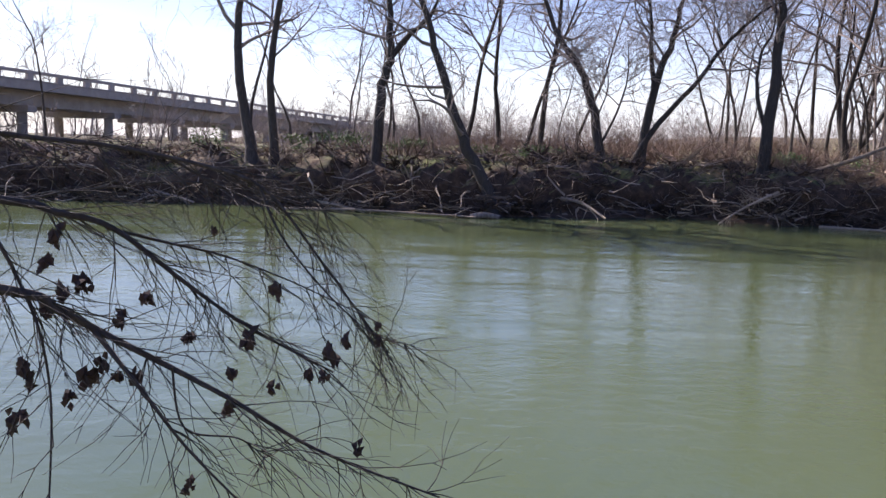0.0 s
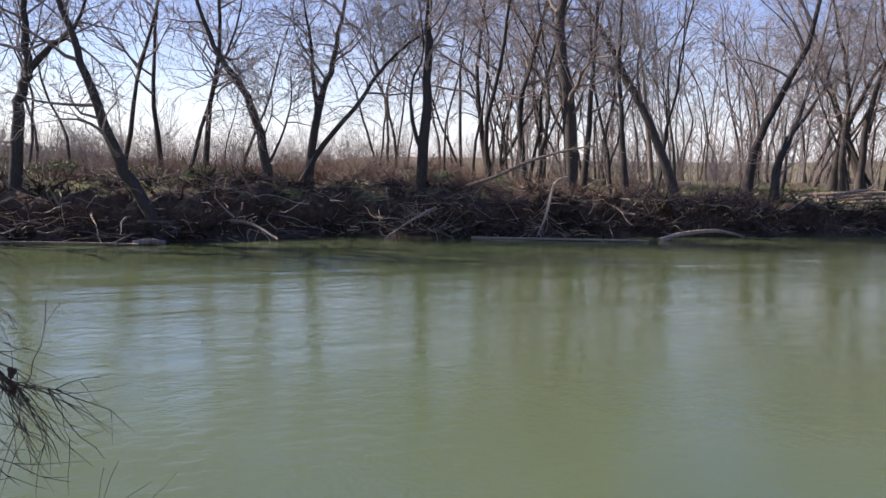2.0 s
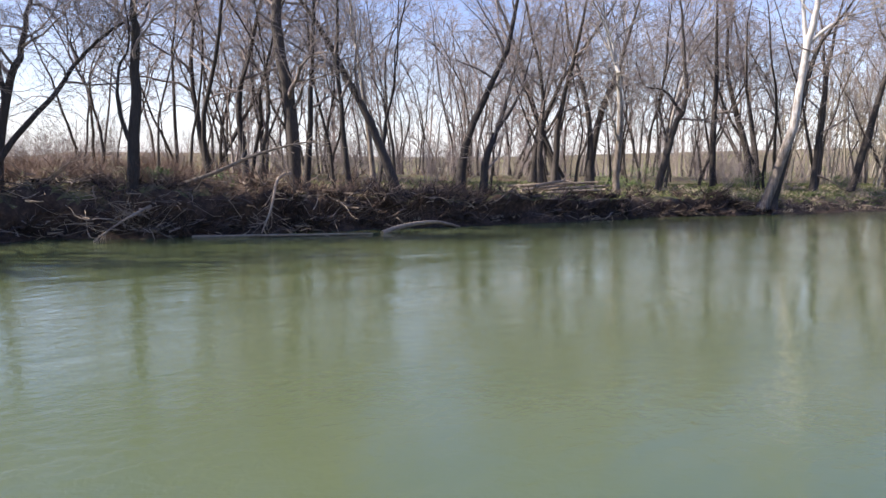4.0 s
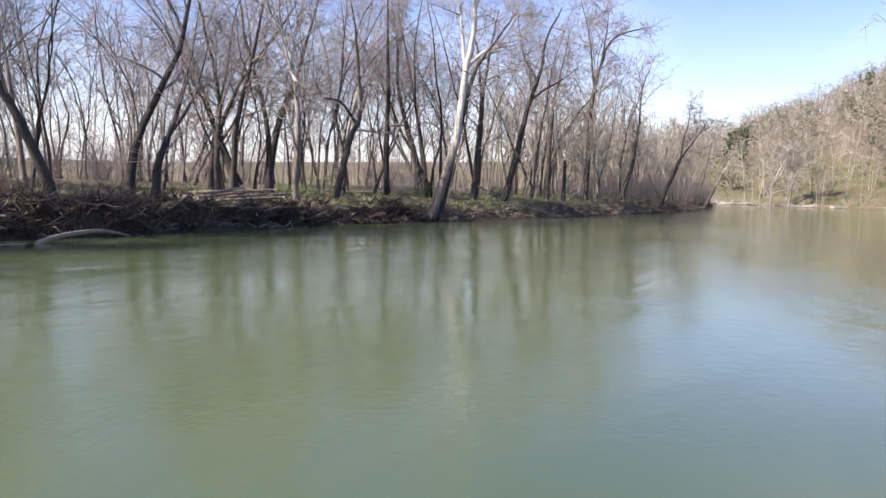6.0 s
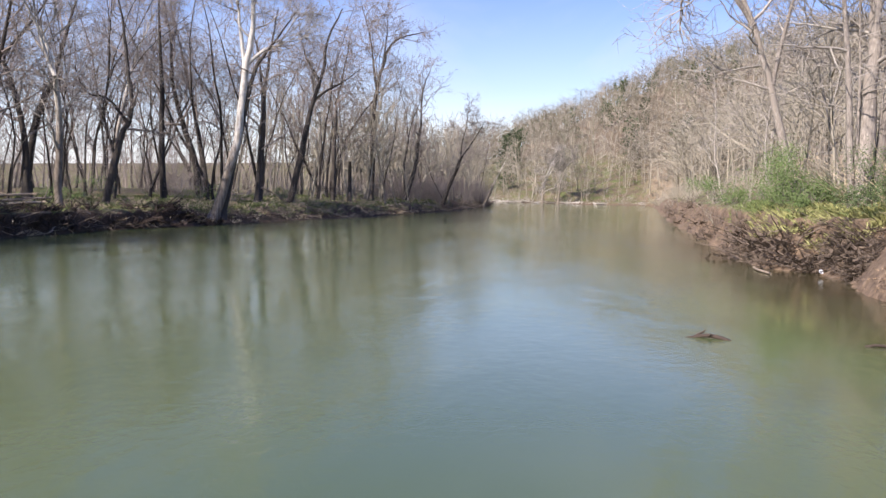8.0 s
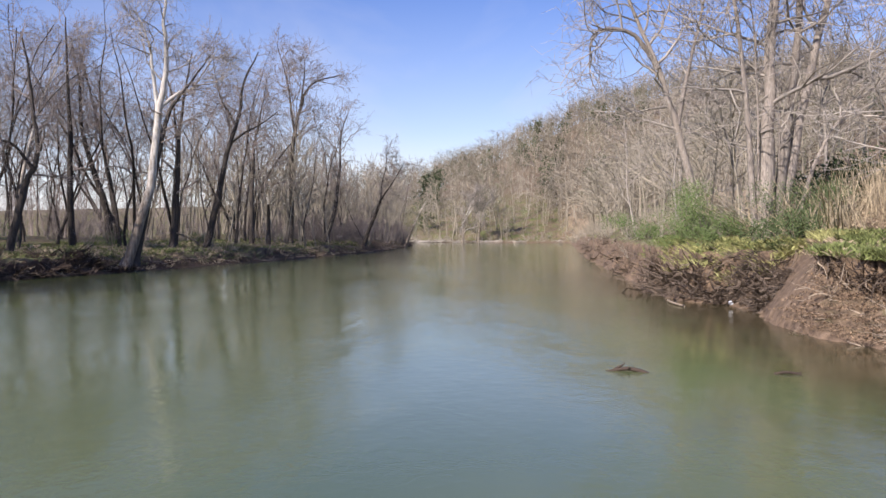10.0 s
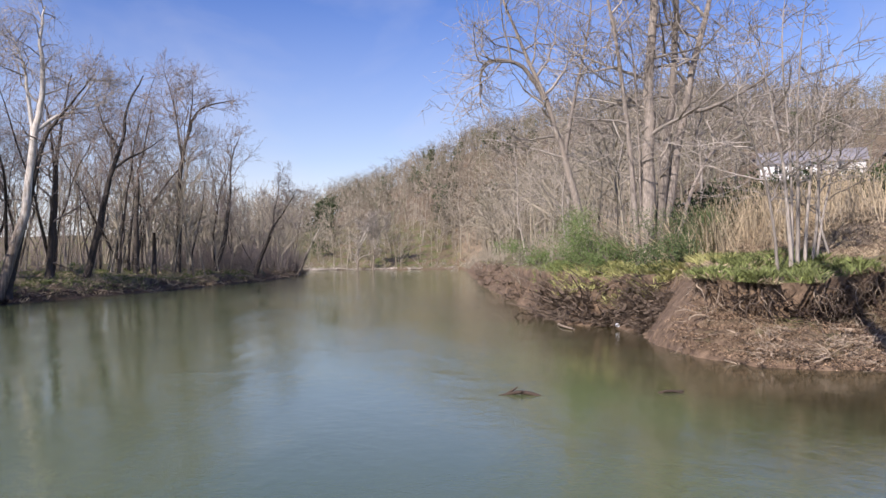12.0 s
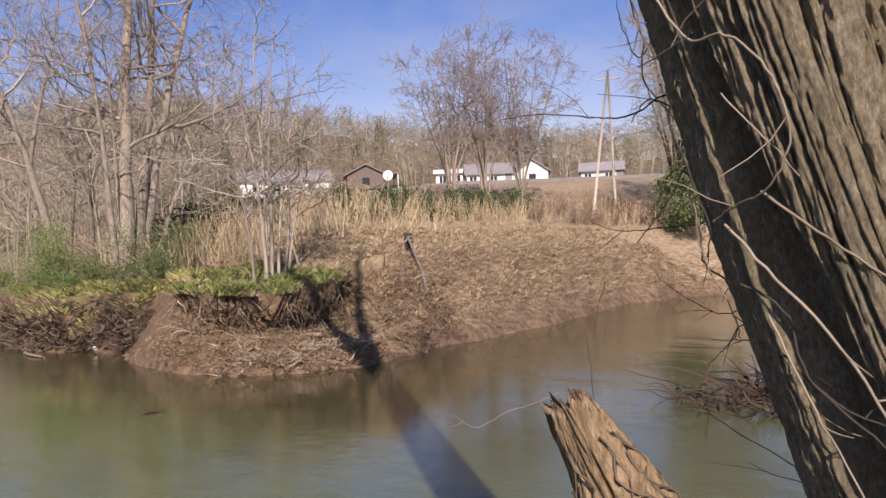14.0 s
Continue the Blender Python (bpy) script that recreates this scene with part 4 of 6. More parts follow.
def shrub(x, y, wide, tall, seed, mat, label, leaves=900, size=0.05, z=None):
    """A leafy bush: stems and a mass of small leaves."""
    t = new("bush")
    t.location = (x, y, (height(x, y) if z is None else z) - 0.05)
    rng, b = random.Random(seed), Buf()
    for _ in range(14):
        a = rng.uniform(0, 6.28)
        pts, rad = wander(rng, Vector((0, 0, 0)), Vector((math.cos(a) * wide * 0.5, math.sin(a) * wide * 0.5, tall * 0.7)), tall * rng.uniform(0.6, 0.95), 0.02, 0.006, 4, 0.15, 0.02)
        b.tube(pts, rad, 4)
    tagged(part("stems", b, M_TWIG, t), kind="stuff")
    v, f = leaf_clump(seed, leaves, wide, tall, size)
    new("foliage", fast_mesh("foliage", v, f, mat)).parent = t
    return tagged(t, label, "bush")


for i, (x, y, wide, tall) in enumerate(((56, 38, 1.6, 1.8), (66.5, 34.5, 1.6, 1.5), (70, 34, 1.4, 1.6), (52, 37, 1.2, 1.2), (4.5, 38.5, 1.1, 0.9), (-12, 40.5, 1.2, 1.4), (16, 38.5, 1.0, 0.9), (-5.4, 42.0, 1.6, 1.2), (-2.0, 42.5, 1.4, 1.0), (-7.5, 43, 1.3, 1.1), (1.5, 39.5, 1.2, 0.8), (20, 39.5, 0.9, 0.9), (78, 31, 1.4, 1.4))):
    shrub(x, y, wide, tall, 500 + i, M_LEAFGREEN, "low leafy green bush on the far bank", 700, 0.09)


def fallen(points, r0, r1, seed, mat, label, name="fallen_branch", twigs=14, reach=0.9):
    """A dead branch or log with broken side twigs, lying where the points say."""
    base = Vector(points[0])
    t = new(name)
    t.location = base
    rng = random.Random(seed)
    b, tw = Buf(), Buf()
    pts = spline([Vector(q) - base for q in points], 4)
    b.tube(pts, taper(len(pts), r0, r1), 7)
    for _ in range(twigs):
        k = rng.randint(1, len(pts) - 2)
        tp, tr = wander(rng, pts[k], sub(rng, (pts[k + 1] - pts[k]).normalized(), rng.uniform(0.5, 1.1)), reach * rng.uniform(0.4, 1.2), r1 * 0.8, r1 * 0.25, 4, 0.22, 0.02)
        tw.tube(tp, tr, 4)
    part("stem", b, mat, t)
    if twigs:
        tagged(part("brushwood", tw, mat, t), kind="stuff")
    return tagged(t, label, name.replace("_", " "))


fallen([(24.3, 31.3, 0.0), (25.6, 31.4, 0.28), (28, 31.9, 0.4), (29.6, 32.3, 0.22), (31, 32.8, -0.05)], 0.13, 0.06, 1, M_STICK, "bleached grey log stranded in the shallows", "log", 3, 0.8)
fallen([(16.6, 37.2, 2.3), (18.1, 36.5, 2.9), (19.6, 35.7, 3.7), (21.3, 34.7, 4.3), (22.4, 34.1, 4.5)], 0.12, 0.03, 2, M_STICK, "dead grey branch fallen across the bank edge", twigs=34, reach=1.8)
fallen([(22.6, 37.0, 2.9), (20.8, 35.2, 2.6), (19.5, 33.6, 1.3), (18.4, 32.6, 0.2)], 0.1, 0.03, 3, M_STICK, "dead grey branch trailing down the bank", twigs=30, reach=1.5)
fallen([(14.5, 35.5, 1.4), (12.8, 34.5, 0.8), (11.4, 33.8, 0.1)], 0.08, 0.02, 4, M_STICK, "dead root mass washed against the bank", twigs=30, reach=1.2)
fallen([(16.0, 34.6, 0.02), (20, 32.0, 0.08), (23.5, 31.0, 0.04)], 0.07, 0.04, 5, M_STICK, "thin pale log lying along the waterline", "log", 2)
fallen([(-7.5, 34.9, 0.04), (-4, 34.8, 0.12), (1.2, 33.6, 0.06)], 0.07, 0.04, 6, M_STICK, "thin pale log lying along the waterline", "log", 2)
fallen([(1.0, 33.9, 0.03), (1.6, 33.8, 0.14), (2.2, 33.75, 0.05)], 0.16, 0.12, 7, M_WHITE, "short pale stranded log at the waterline", "log", 0)
for i, (x, y, a, ln) in enumerate(((41.5, 34.5, 0.2, 5.5), (42.2, 34.0, -0.35, 4.5), (41.0, 35.2, 0.5, 4.0), (43.0, 34.4, 0.05, 5.0), (42.0, 35.4, -0.1, 6.0), (40.4, 34.3, 0.75, 3.2))):
    z = height(x, y) + 0.15 + 0.13 * i
    dx, dy = math.cos(a - 0.7) * ln / 2, math.sin(a - 0.7) * ln / 2
    fallen([(x - dx, y - dy, z - 0.1), (x, y, z + 0.1), (x + dx, y + dy, z + 0.25)], 0.13, 0.07, 20 + i, M_STICK, "grey driftwood log in a heap between the trees", "log", 4, 1.0)
for i, (x, y, lx, ly, tall) in enumerate(((72.5, 31.5, 3.2, -2.2, 1.6), (89, 27, 3, -1.5, 1.2), (-14, 37.5, 2.6, -1.2, 0.4), (-6, 36.6, 2.2, -1.8, 0.2), (5, 36.5, 1.8, -2.0, 0.3), (105, 21.5, 4, -2.5, 0.6), (122, 19.5, 4, -2, 0.4))):
    z = height(x, y)
    fallen([(x, y, z + tall), (x + lx * 0.5, y + ly * 0.5, z + tall * 0.6), (x + lx, y + ly, max(0.1, height(x + lx, y + ly) + 0.1))], 0.1, 0.04, 40 + i, M_STICK, "dead limb propped against the far bank", twigs=12)
t_ = tree_meshes(950, 10, 0.34, (0.06, -0.55), 0.04, 0.6, (6, 3, 2), 0.25, 0.04)
bare_tree(143.5, 18.9, t_, M_WHITE, M_TWIG_PALE, "pale dead tree leaning out over the river")
snag = Buf()
snag.tube([Vector((0, 0, -0.3)), Vector((0.05, 0, 2)), Vector((0.1, 0, 4.6))], [0.28, 0.22, 0.16], 7)
t_ = new("snag")
t_.location = (86.5, 26.3, height(86.5, 26.3))
part("trunk", snag, M_BARK, t_)
tagged(t_, "broken dark dead trunk on the far bank", "dead tree")


# ---- bridge
def box(b, m, lo, hi):
    """An axis-aligned box in the frame m, with a small bevel."""
    (x0, y0, z0), (x1, y1, z1) = lo, hi
    e = min(0.02, (x1 - x0) * 0.2, (y1 - y0) * 0.2, (z1 - z0) * 0.2)
    k = len(b.v)
    for z, s in ((z0, e), (z0 + e, 0), (z1 - e, 0), (z1, e)):
        for x, y in ((x0 + s, y0 + s), (x1 - s, y0 + s), (x1 - s, y1 - s), (x0 + s, y1 - s)):
            b.v.append(tuple(m @ Vector((x, y, z))))
    b.f.append((k + 3, k + 2, k + 1, k))
    b.f.append((k + 12, k + 13, k + 14, k + 15))
    for r in range(3):
        for c in range(4):
            c2 = (c + 1) % 4
            b.f.append((k + r * 4 + c, k + r * 4 + c2, k + r * 4 + 4 + c2, k + r * 4 + 4 + c))


def one_box(name, m, lo, hi, mat, parent, label=""):
    b = Buf()
    box(b, m, lo, hi)
    return part(name, b, mat, parent, label, False)


bridge = new("bridge")
bridge.location = (-36.3, 65.8, 0)
bridge.rotation_euler[2] = -math.atan2(0.234, 0.972)
I4 = Matrix.Identity(4)
slope = Matrix(((1, 0, 0, 0), (0, 1, 0, 0), (0, -0.0115, 1, 0), (0, 0, 0, 1)))
one_box("deck", slope, (-9.2, -60, 6.6), (0.1, 95, 7.3), M_CONCRETE, bridge, "pale concrete deck edge")
for gxx in (-7.6, -5.6, -3.6, -1.6):
    one_box("girder", slope, (gxx - 0.25, -60, 5.3), (gxx + 0.25, 90, 6.62), M_CONCRETE, bridge)
for side in (0.0, -9.0):
    one_box("rail", slope, (side - 0.15, -60, 7.93), (side + 0.15, 150, 8.22), M_CONCRETE, bridge, "concrete top rail")
    one_box("kerb", slope, (side - 0.14, -60, 7.28), (side + 0.14, 150, 7.45), M_CONCRETE, bridge)
post = Buf()
box(post, I4, (-0.13, -0.35, 7.3), (0.13, 0.35, 8.0))
post_mesh = post.mesh("rail_post", M_CONCRETE, False)
for side in (0.0, -9.0):
    for k in range(58):
        yy = -58 + k * 3.6
        q = new("rail_post", post_mesh)
        q.parent = bridge
        q.location = (side, yy, -0.0115 * yy)
for k in range(-3, 8):
    yy = 4.0 + k * 11.6
    for xx in (-1.6, -7.4):
        b = Buf()
        b.tube([Vector((xx, yy, -1.5 if yy < -10 else 1.5)), Vector((xx, yy, 5.0 - 0.0115 * yy))], [0.45, 0.43], 12)
        part("pier", b, M_CONCRETE, bridge)
    one_box("pier_cap", I4, (-8.6, yy - 0.5, 4.75 - 0.0115 * yy), (-0.5, yy + 0.5, 5.35 - 0.0115 * yy), M_CONCRETE, bridge)
tagged(bridge, "long pale concrete road bridge with open railings", "bridge")

# ---- hillside woods
rng_h = np.random.default_rng(5)


def hill_spots(n, az0, az1, d0, d1):
    a, d = np.radians(rng_h.uniform(az0, az1, n)), np.sqrt(rng_h.uniform(d0 ** 2, d1 ** 2, n))
    x, y = d * np.sin(a), d * np.cos(a)
    s = to_shore(x, y)
    x, y = x[s > 3], y[s > 3]
    return np.column_stack([x, y, land(x, y)])


HILL = [far_tree(700 + i, 12, 11 + i % 3, 0.06, 3, 1.1) for i in range(6)]
p = np.vstack([hill_spots(1350, 80, 112, 185, 455), hill_spots(1250, 109, 152, 160, 455), hill_spots(200, 96, 112, 110, 190)])
r_ = rows(rng_h, p, (0.9, 1.5), (0.7, 1.2), 0.05)
kind_of = (rng_h.random(len(p)) * 2.2 + 0.9 * (1 + wave(p[:, 0], p[:, 1], 0.035, 2))).astype(int) % 4
for i, word in enumerate(("grey-brown", "dark brown", "pale tan", "olive-grey")):
    strew("hillside_woods", HILL, r_[kind_of == i], M_HILLS[i], "leafless " + word + " woods covering the steep hill", "woods")
p = np.vstack([hill_spots(48, 84, 100, 215, 430), hill_spots(26, 100, 150, 200, 400)])
CEDARS = [leaf_clump(720 + i, 420, 2.0, 7.5, 0.35) for i in range(3)]
strew("cedars", CEDARS, rows(rng_h, p, (1.1, 1.9), (0.9, 1.6), 0.03), M_CEDAR, "scattered dark green cedars on the hill", "cedar")
MID = [far_tree(740 + i, 14, 10 + i % 3, 0.04, 3, 0.95) for i in range(6)]
p = np.vstack([lands(270, rng_h, 44, 188, -75, -8, 2.5, 50, lambda x, y: y > -9 - 0.22 * x), lands(190, rng_h, 186, 250, -40, 80, 1.5, 40)])
strew("bank_woods", MID, rows(rng_h, p, (0.6, 1.1), (0.55, 1.0), 0.1), M_TWIG_PALE, "sunlit tan leafless thicket along the river", "woods")
p = np.vstack([lands(330, rng_h, 34, 190, -45, -5, 0.6, 14, lambda x, y: y > -9.5 - 0.2 * x), lands(330, rng_h, 150, 225, -25, 50, 0.3, 10)])
strew("bank_brush", BRUSH, rows(rng_h, p, (0.8, 1.8), (0.7, 1.7), 0.3), M_TWIG_PALE, "tan winter brush on the sunlit bank", "brush")
p = lands(40, rng_h, 183, 215, -20, 30, 0.05, 1.6)
strew("far_driftwood", HEAPS, rows(rng_h, p, (1.2, 2.4), (1.0, 2.0), 0.3), M_POLE, "pale driftwood on the far shore", "driftwood")

# ---- near bank across the cove
def bt(x, z):
    """A point in the upright plane of the big tree."""
    return (33.9 + 0.34 * x, -10.4 - 1.167 * x, 3 + (z - 3) * 1.216)


stems_tree(33.9, -10.4, [
    (0.4, [bt(-0.1, 2.0), bt(0.05, 5.2), bt(0.2, 8.5), bt(0.55, 14), bt(1.0, 19)]),
    (0.29, [bt(0.3, 2.0), bt(0.65, 5.0), bt(1.15, 9), bt(1.5, 13), bt(1.7, 18)]),
    (0.28, [bt(0.4, 2.0), bt(1.0, 5.0), bt(2.0, 9.5), bt(3.2, 13), bt(5.0, 17)]),
    (0.16, [bt(-0.3, 2.0), bt(-0.5, 5.0), bt(-0.9, 9), bt(-1.6, 13), bt(-1.9, 16)]),
    (0.10, [bt(-0.45, 2.0), bt(-0.25, 4.5), bt(-0.3, 8), bt(-0.7, 12)]),
    (0.09, [bt(0.1, 2.0), bt(0.5, 4.5), bt(0.6, 8), bt(1.0, 12)]),
    (0.12, [bt(0.9, 2.0), bt(1.9, 5.2), bt(3.3, 7.2), bt(5.0, 8.2)])],
    M_GREYBARK, M_TWIG_WHITE, "large many-stemmed grey tree on the eroded bank", 41, (13, 7, 5, 1), 5.0, 0.0145, 0.4)
LTX, LTY = 41.5, -9.6


def lt(x, z):
    return (LTX + 0.2 * x, LTY - 0.98 * x, z)


stems_tree(LTX, LTY, [
    (0.24, [lt(0, 3.2), lt(-0.9, 7), lt(-2.2, 11), lt(-3.6, 14), lt(-5.0, 17.5)]),
    (0.14, [lt(-2.2, 11), lt(-3.4, 12.6), lt(-4.8, 12.9), lt(-5.6, 12.4), lt(-5.7, 10.6)]),
    (0.13, [lt(-1.2, 8.2), lt(-0.6, 11), lt(0.3, 15), lt(0.6, 19)])],
    M_GREYBARK, M_TWIG_WHITE, "pale leaning tree with a drooping limb over the river", 42, (14, 7, 5, 1), 4.4, 0.014)


def st(x, z):
    return (24.0 + 0.45 * x, -11.9 - 0.89 * x, z)


stems_tree(24.0, -11.9, [
    (0.083, [st(-0.15, 1.8), st(-0.38, 5), st(-0.9, 7.2), st(-1.7, 9.5)]),
    (0.078, [st(0.11, 1.8), st(0.19, 5), st(0.3, 8), st(0.9, 11.5)]),
    (0.066, [st(0.37, 1.8), st(0.75, 5), st(1.4, 7.4), st(2.6, 9.4)]),
    (0.061, [st(-0.67, 1.8), st(-1.12, 4.5), st(-1.9, 6.4), st(-3.3, 8.6)]),
    (0.066, [st(0.63, 1.8), st(1.12, 4.2), st(1.2, 6.4), st(1.5, 9.5)]),
    (0.056, [st(0.76, 1.8), st(1.50, 4.4), st(2.4, 6.2), st(4.2, 7.4)]),
    (0.056, [st(-0.15, 1.8), st(-0.12, 5.5), st(-0.4, 9), st(-0.2, 11)]),
    (0.056, [st(2.32, 1.8), st(1.31, 3.6), st(1.3, 5.6), st(1.9, 8)])],
    M_PALE, M_TWIG_WHITE, "clump of slender pale saplings on the grassy lip", 43, (9, 5, 4, 1), 3.3, 0.0105, 0.3)
for i, (x, y, tall, r) in enumerate(((46, -13, 12, 0.12), (50, -10.5, 11, 0.1), (57, -12, 12, 0.12), (64, -10, 11, 0.1), (44, -17, 12, 0.12), (52, -18, 13, 0.12), (38, -18, 10, 0.08))):
    m = tree_meshes(600 + i, tall, r, (0.05 * (i % 3 - 1), 0.1), 0.07, 0.25, (11, 6, 5, 1), 0.34, 0.014, 0)
    bare_tree(x, y, m, M_PALE, M_TWIG_WHITE, "slender pale leafless tree behind the bank")
def fan_tree(x, y, tall, wide, stems, seed, mat, twig_mat, label, r=0.13, twig_r=0.014, counts=(13, 7, 6)):
    """A round-crowned tree: several stems that fan out from near the ground."""
    rng = random.Random(seed)
    z = height(x, y)
    made = []
    for i in range(stems):
        a, w = 6.283 * i / stems + rng.uniform(-0.4, 0.4), wide * rng.uniform(0.35, 0.6)
        dx, dy, h = math.cos(a) * w, math.sin(a) * w, tall * rng.uniform(0.8, 1.0)
        made.append((r * rng.uniform(0.75, 1.15), [(x + dx * 0.04, y + dy * 0.04, z - 0.3), (x + dx * 0.15, y + dy * 0.15, z + h * 0.25), (x + dx * 0.55, y + dy * 0.55, z + h * 0.6), (x + dx, y + dy, z + h)]))
    return stems_tree(x, y, made, mat, twig_mat, label, seed, counts, wide * 0.5, twig_r, 0.42)


for i, (x, y, tall, wide) in enumerate(((57.9, -47.4, 15.5, 8), (56.0, -50.0, 16, 8.5), (54.0, -52.6, 14.5, 8.5))):
    fan_tree(x, y, tall, wide, 7, 620 + i, M_GREYBARK, M_TWIG, "tall round-crowned leafless tree beside the field", 0.13, 0.02, (11, 7, 5, 1))
for i, (x, y, tall, wide) in enumerate(((36, -54, 21, 11), (42, -61, 18, 9), (33, -53, 17, 9), (48, -68, 16, 8))):
    fan_tree(x, y, tall, wide, 5, 640 + i, M_BARK, M_TWIG_PALE, "wide leafless tree above the cove", 0.2, 0.018, (11, 7, 5, 1))

# green bushes and turf along the lip
for i, (x, y, wide, tall, n) in enumerate(((37.6, -8.9, 2.2, 2.9, 6000), (36.0, -9.2, 1.3, 1.6, 2400), (31.6, -11.0, 2.1, 2.4, 5500), (33.4, -11.8, 1.8, 2.1, 3600), (40.5, -9.0, 1.5, 1.9, 2400), (62, -9.2, 1.8, 2.0, 1200), (55, -9.3, 1.4, 1.4, 900), (33.5, -48.5, 2.4, 4.2, 3600), (31.5, -46.5, 2.2, 3.0, 2200))):
    shrub(x, y, wide, tall, 540 + i, M_EVERGREEN if y < -10.9 else M_LEAFGREEN, "leafy green evergreen bush on the bank", n, 0.14 if y < -40 else 0.055 if x < 50 else 0.08)
rng_n = np.random.default_rng(8)
GREEN = [tuft(120 + i, 16, 0.26, 0.17, 0.008) for i in range(5)]


def turf_spots(n, seed):
    """Places on the leaning turf of the tip, thickest at its edge."""
    g = np.random.default_rng(seed)
    x, y = g.uniform(22.5, 28, n * 6), g.uniform(-14.6, -9.4, n * 6)
    e, top, drop = lip_field(x, y)[:3]
    keep = (e > 0.03) & (e < 2.6 * g.random(n * 6) ** 0.7) & (drop > 0.3) & (y > -13.0 + 0.4 * wave(x, y, 2.1, 5)) & (wave(x, y, 1.3, 2) + g.normal(0, 0.3, n * 6) > -0.15)
    x, y = x[keep][:n], y[keep][:n]
    ox, oy = lean_out(x, y)
    return np.column_stack([x + ox, y + oy, land(x, y)])


p = np.vstack([turf_spots(1150, 31), lands(1900, rng_n, 30.5, 48, -11.5, -6.5, 0.9, 2.3), lands(500, rng_n, 26.0, 31, -12.5, -9.6, 2.4, 4.2)])
strew("turf", GREEN, rows(rng_n, p, (0.8, 1.7), (0.4, 1.7), 0.6), M_GRASS, "bright green grass on the eroded lip", "grass")
DRY = [tuft(140 + i, 10, 0.2, 0.24, 0.007) for i in range(5)]
p = np.vstack([lands(9500, rng_n, 20, 40, -42, -12.5, 1.0, 9), lands(3500, rng_n, 24, 70, -70, -14, 8, 40), lands(1500, rng_n, 24, 40, -14, -8, 1.4, 5), turf_spots(900, 32)])
strew("field_grass", DRY, rows(rng_n, p, (0.5, 1.2), (0.4, 1.4), 0.5), M_FIELD, "flattened dry tan grass covering the field", "grass")
p = lands(1100, rng_n, 20, 34, -42, -12.5, 0.1, 5.5)
strew("bank_litter", [stick_heap(160 + i, 7, 0.35, 0.011) for i in range(5)], rows(rng_n, p, (0.4, 0.9), (0.3, 0.9), 0.3), M_BRUSH, "brown twigs and leaf litter on the muddy slope", "litter")
p = np.vstack([lands(40, rng_n, 19, 26, -12.5, -7.5, 0.1, 1.8), lands(90, rng_n, 19, 24, -17, -9, 0.1, 2.8)])
strew("bank_driftwood", [stick_heap(170 + i, 7, 0.3, 0.02) for i in range(5)], rows(rng_n, p, (0.18, 0.5), (0.5, 1.6), 0.9), M_STICK, "small grey driftwood strewn on the mud", "driftwood")
p = np.vstack([lands(150, rng_n, 28.5, 34.5, -10.5, -6.5, 0.0, 0.85), lands(90, rng_n, 35, 44, -9, -6, 0.0, 0.9), lands(70, rng_n, 44, 110, -12, -5, 0.0, 1.2)])
strew("flood_debris", [stick_heap(180 + i, 12, 0.3, 0.022) for i in range(5)], rows(rng_n, p, (0.3, 0.75), (0.8, 2.4), 1.1), M_ROOT, "dark tangled roots and flood debris under the lip", "debris")
p = np.vstack([lands(900, rng_n, 18.5, 27, -18, -7.5, 0.15, 3.2, lambda x, y: (lip_field(x, y)[0] < -0.1) & ((lip_field(x, y)[2] > 0.45) | (y < -15))), lands(900, rng_n, 20, 32, -42, -16, 0.1, 6)])
strew("leaf_litter", [leaf_clump(190 + i, 46, 0.5, 0.07, 0.045) for i in range(5)], rows(rng_n, p, (0.6, 1.3), (0.4, 1.2), 0.25), M_LITTER, "brown dead leaves littering the muddy slope", "leaf litter")
CANE = []
for i in range(6):
    rng, b = random.Random(200 + i), Buf()
    for _ in range(7):
        a = rng.uniform(0, 6.28)
        q = Vector((rng.gauss(0, 0.15), rng.gauss(0, 0.15), 0))
        pts, rad = wander(rng, q, Vector((math.cos(a) * 0.14, math.sin(a) * 0.14, 1)), rng.uniform(1.2, 2.4), 0.016, 0.007, 3, 0.05, 0.0)
        b.tube(pts, rad, 3, False)
        for _ in range(1):
            k = rng.randint(1, 3)
            tp, tr = wander(rng, pts[k], sub(rng, Vector((0, 0, 1)), rng.uniform(0.4, 1.2)), rng.uniform(0.25, 0.5), 0.011, 0.003, 2, 0.1, -0.15)
            b.tube(tp, tr, 3, False)
    CANE.append(triangles(b))
p = np.vstack([lands(64, rng_n, 28.5, 36, -20, -9.5, 2.6, 9.5, lambda x, y: np.hypot(x, y) > 30.5), lands(40, rng_n, 31, 44, -26, -14, 6, 16)])
strew("cane_thicket", CANE, rows(rng_n, p, (0.8, 1.5), (0.55, 1.15), 0.25), M_STRAW, "tall dry tan cane behind the bank trees", "cane")
p = lands(26, rng_n, 30.5, 34.5, -13.5, -10.5, 2.0, 6)
strew("leaning_cane", CANE, rows(rng_n, p, (0.9, 1.4), (0.7, 1.1), 1.0), M_STRAW, "dry tan cane fallen against the big tree", "cane")
p = np.vstack([lands(1500, rng_n, 30.2, 40, -11.5, -6.5, 0.75, 2.6), lands(200, rng_n, 27.5, 31, -12, -8.8, 1.8, 3.4)])
strew("lip_grass", [tuft(150 + i, 16, 0.34, 0.26, 0.009) for i in range(5)], rows(rng_n, p, (0.8, 1.6), (0.5, 1.25), 0.5), M_LIPGRASS, "long yellow-green grass drooping over the lip", "grass")


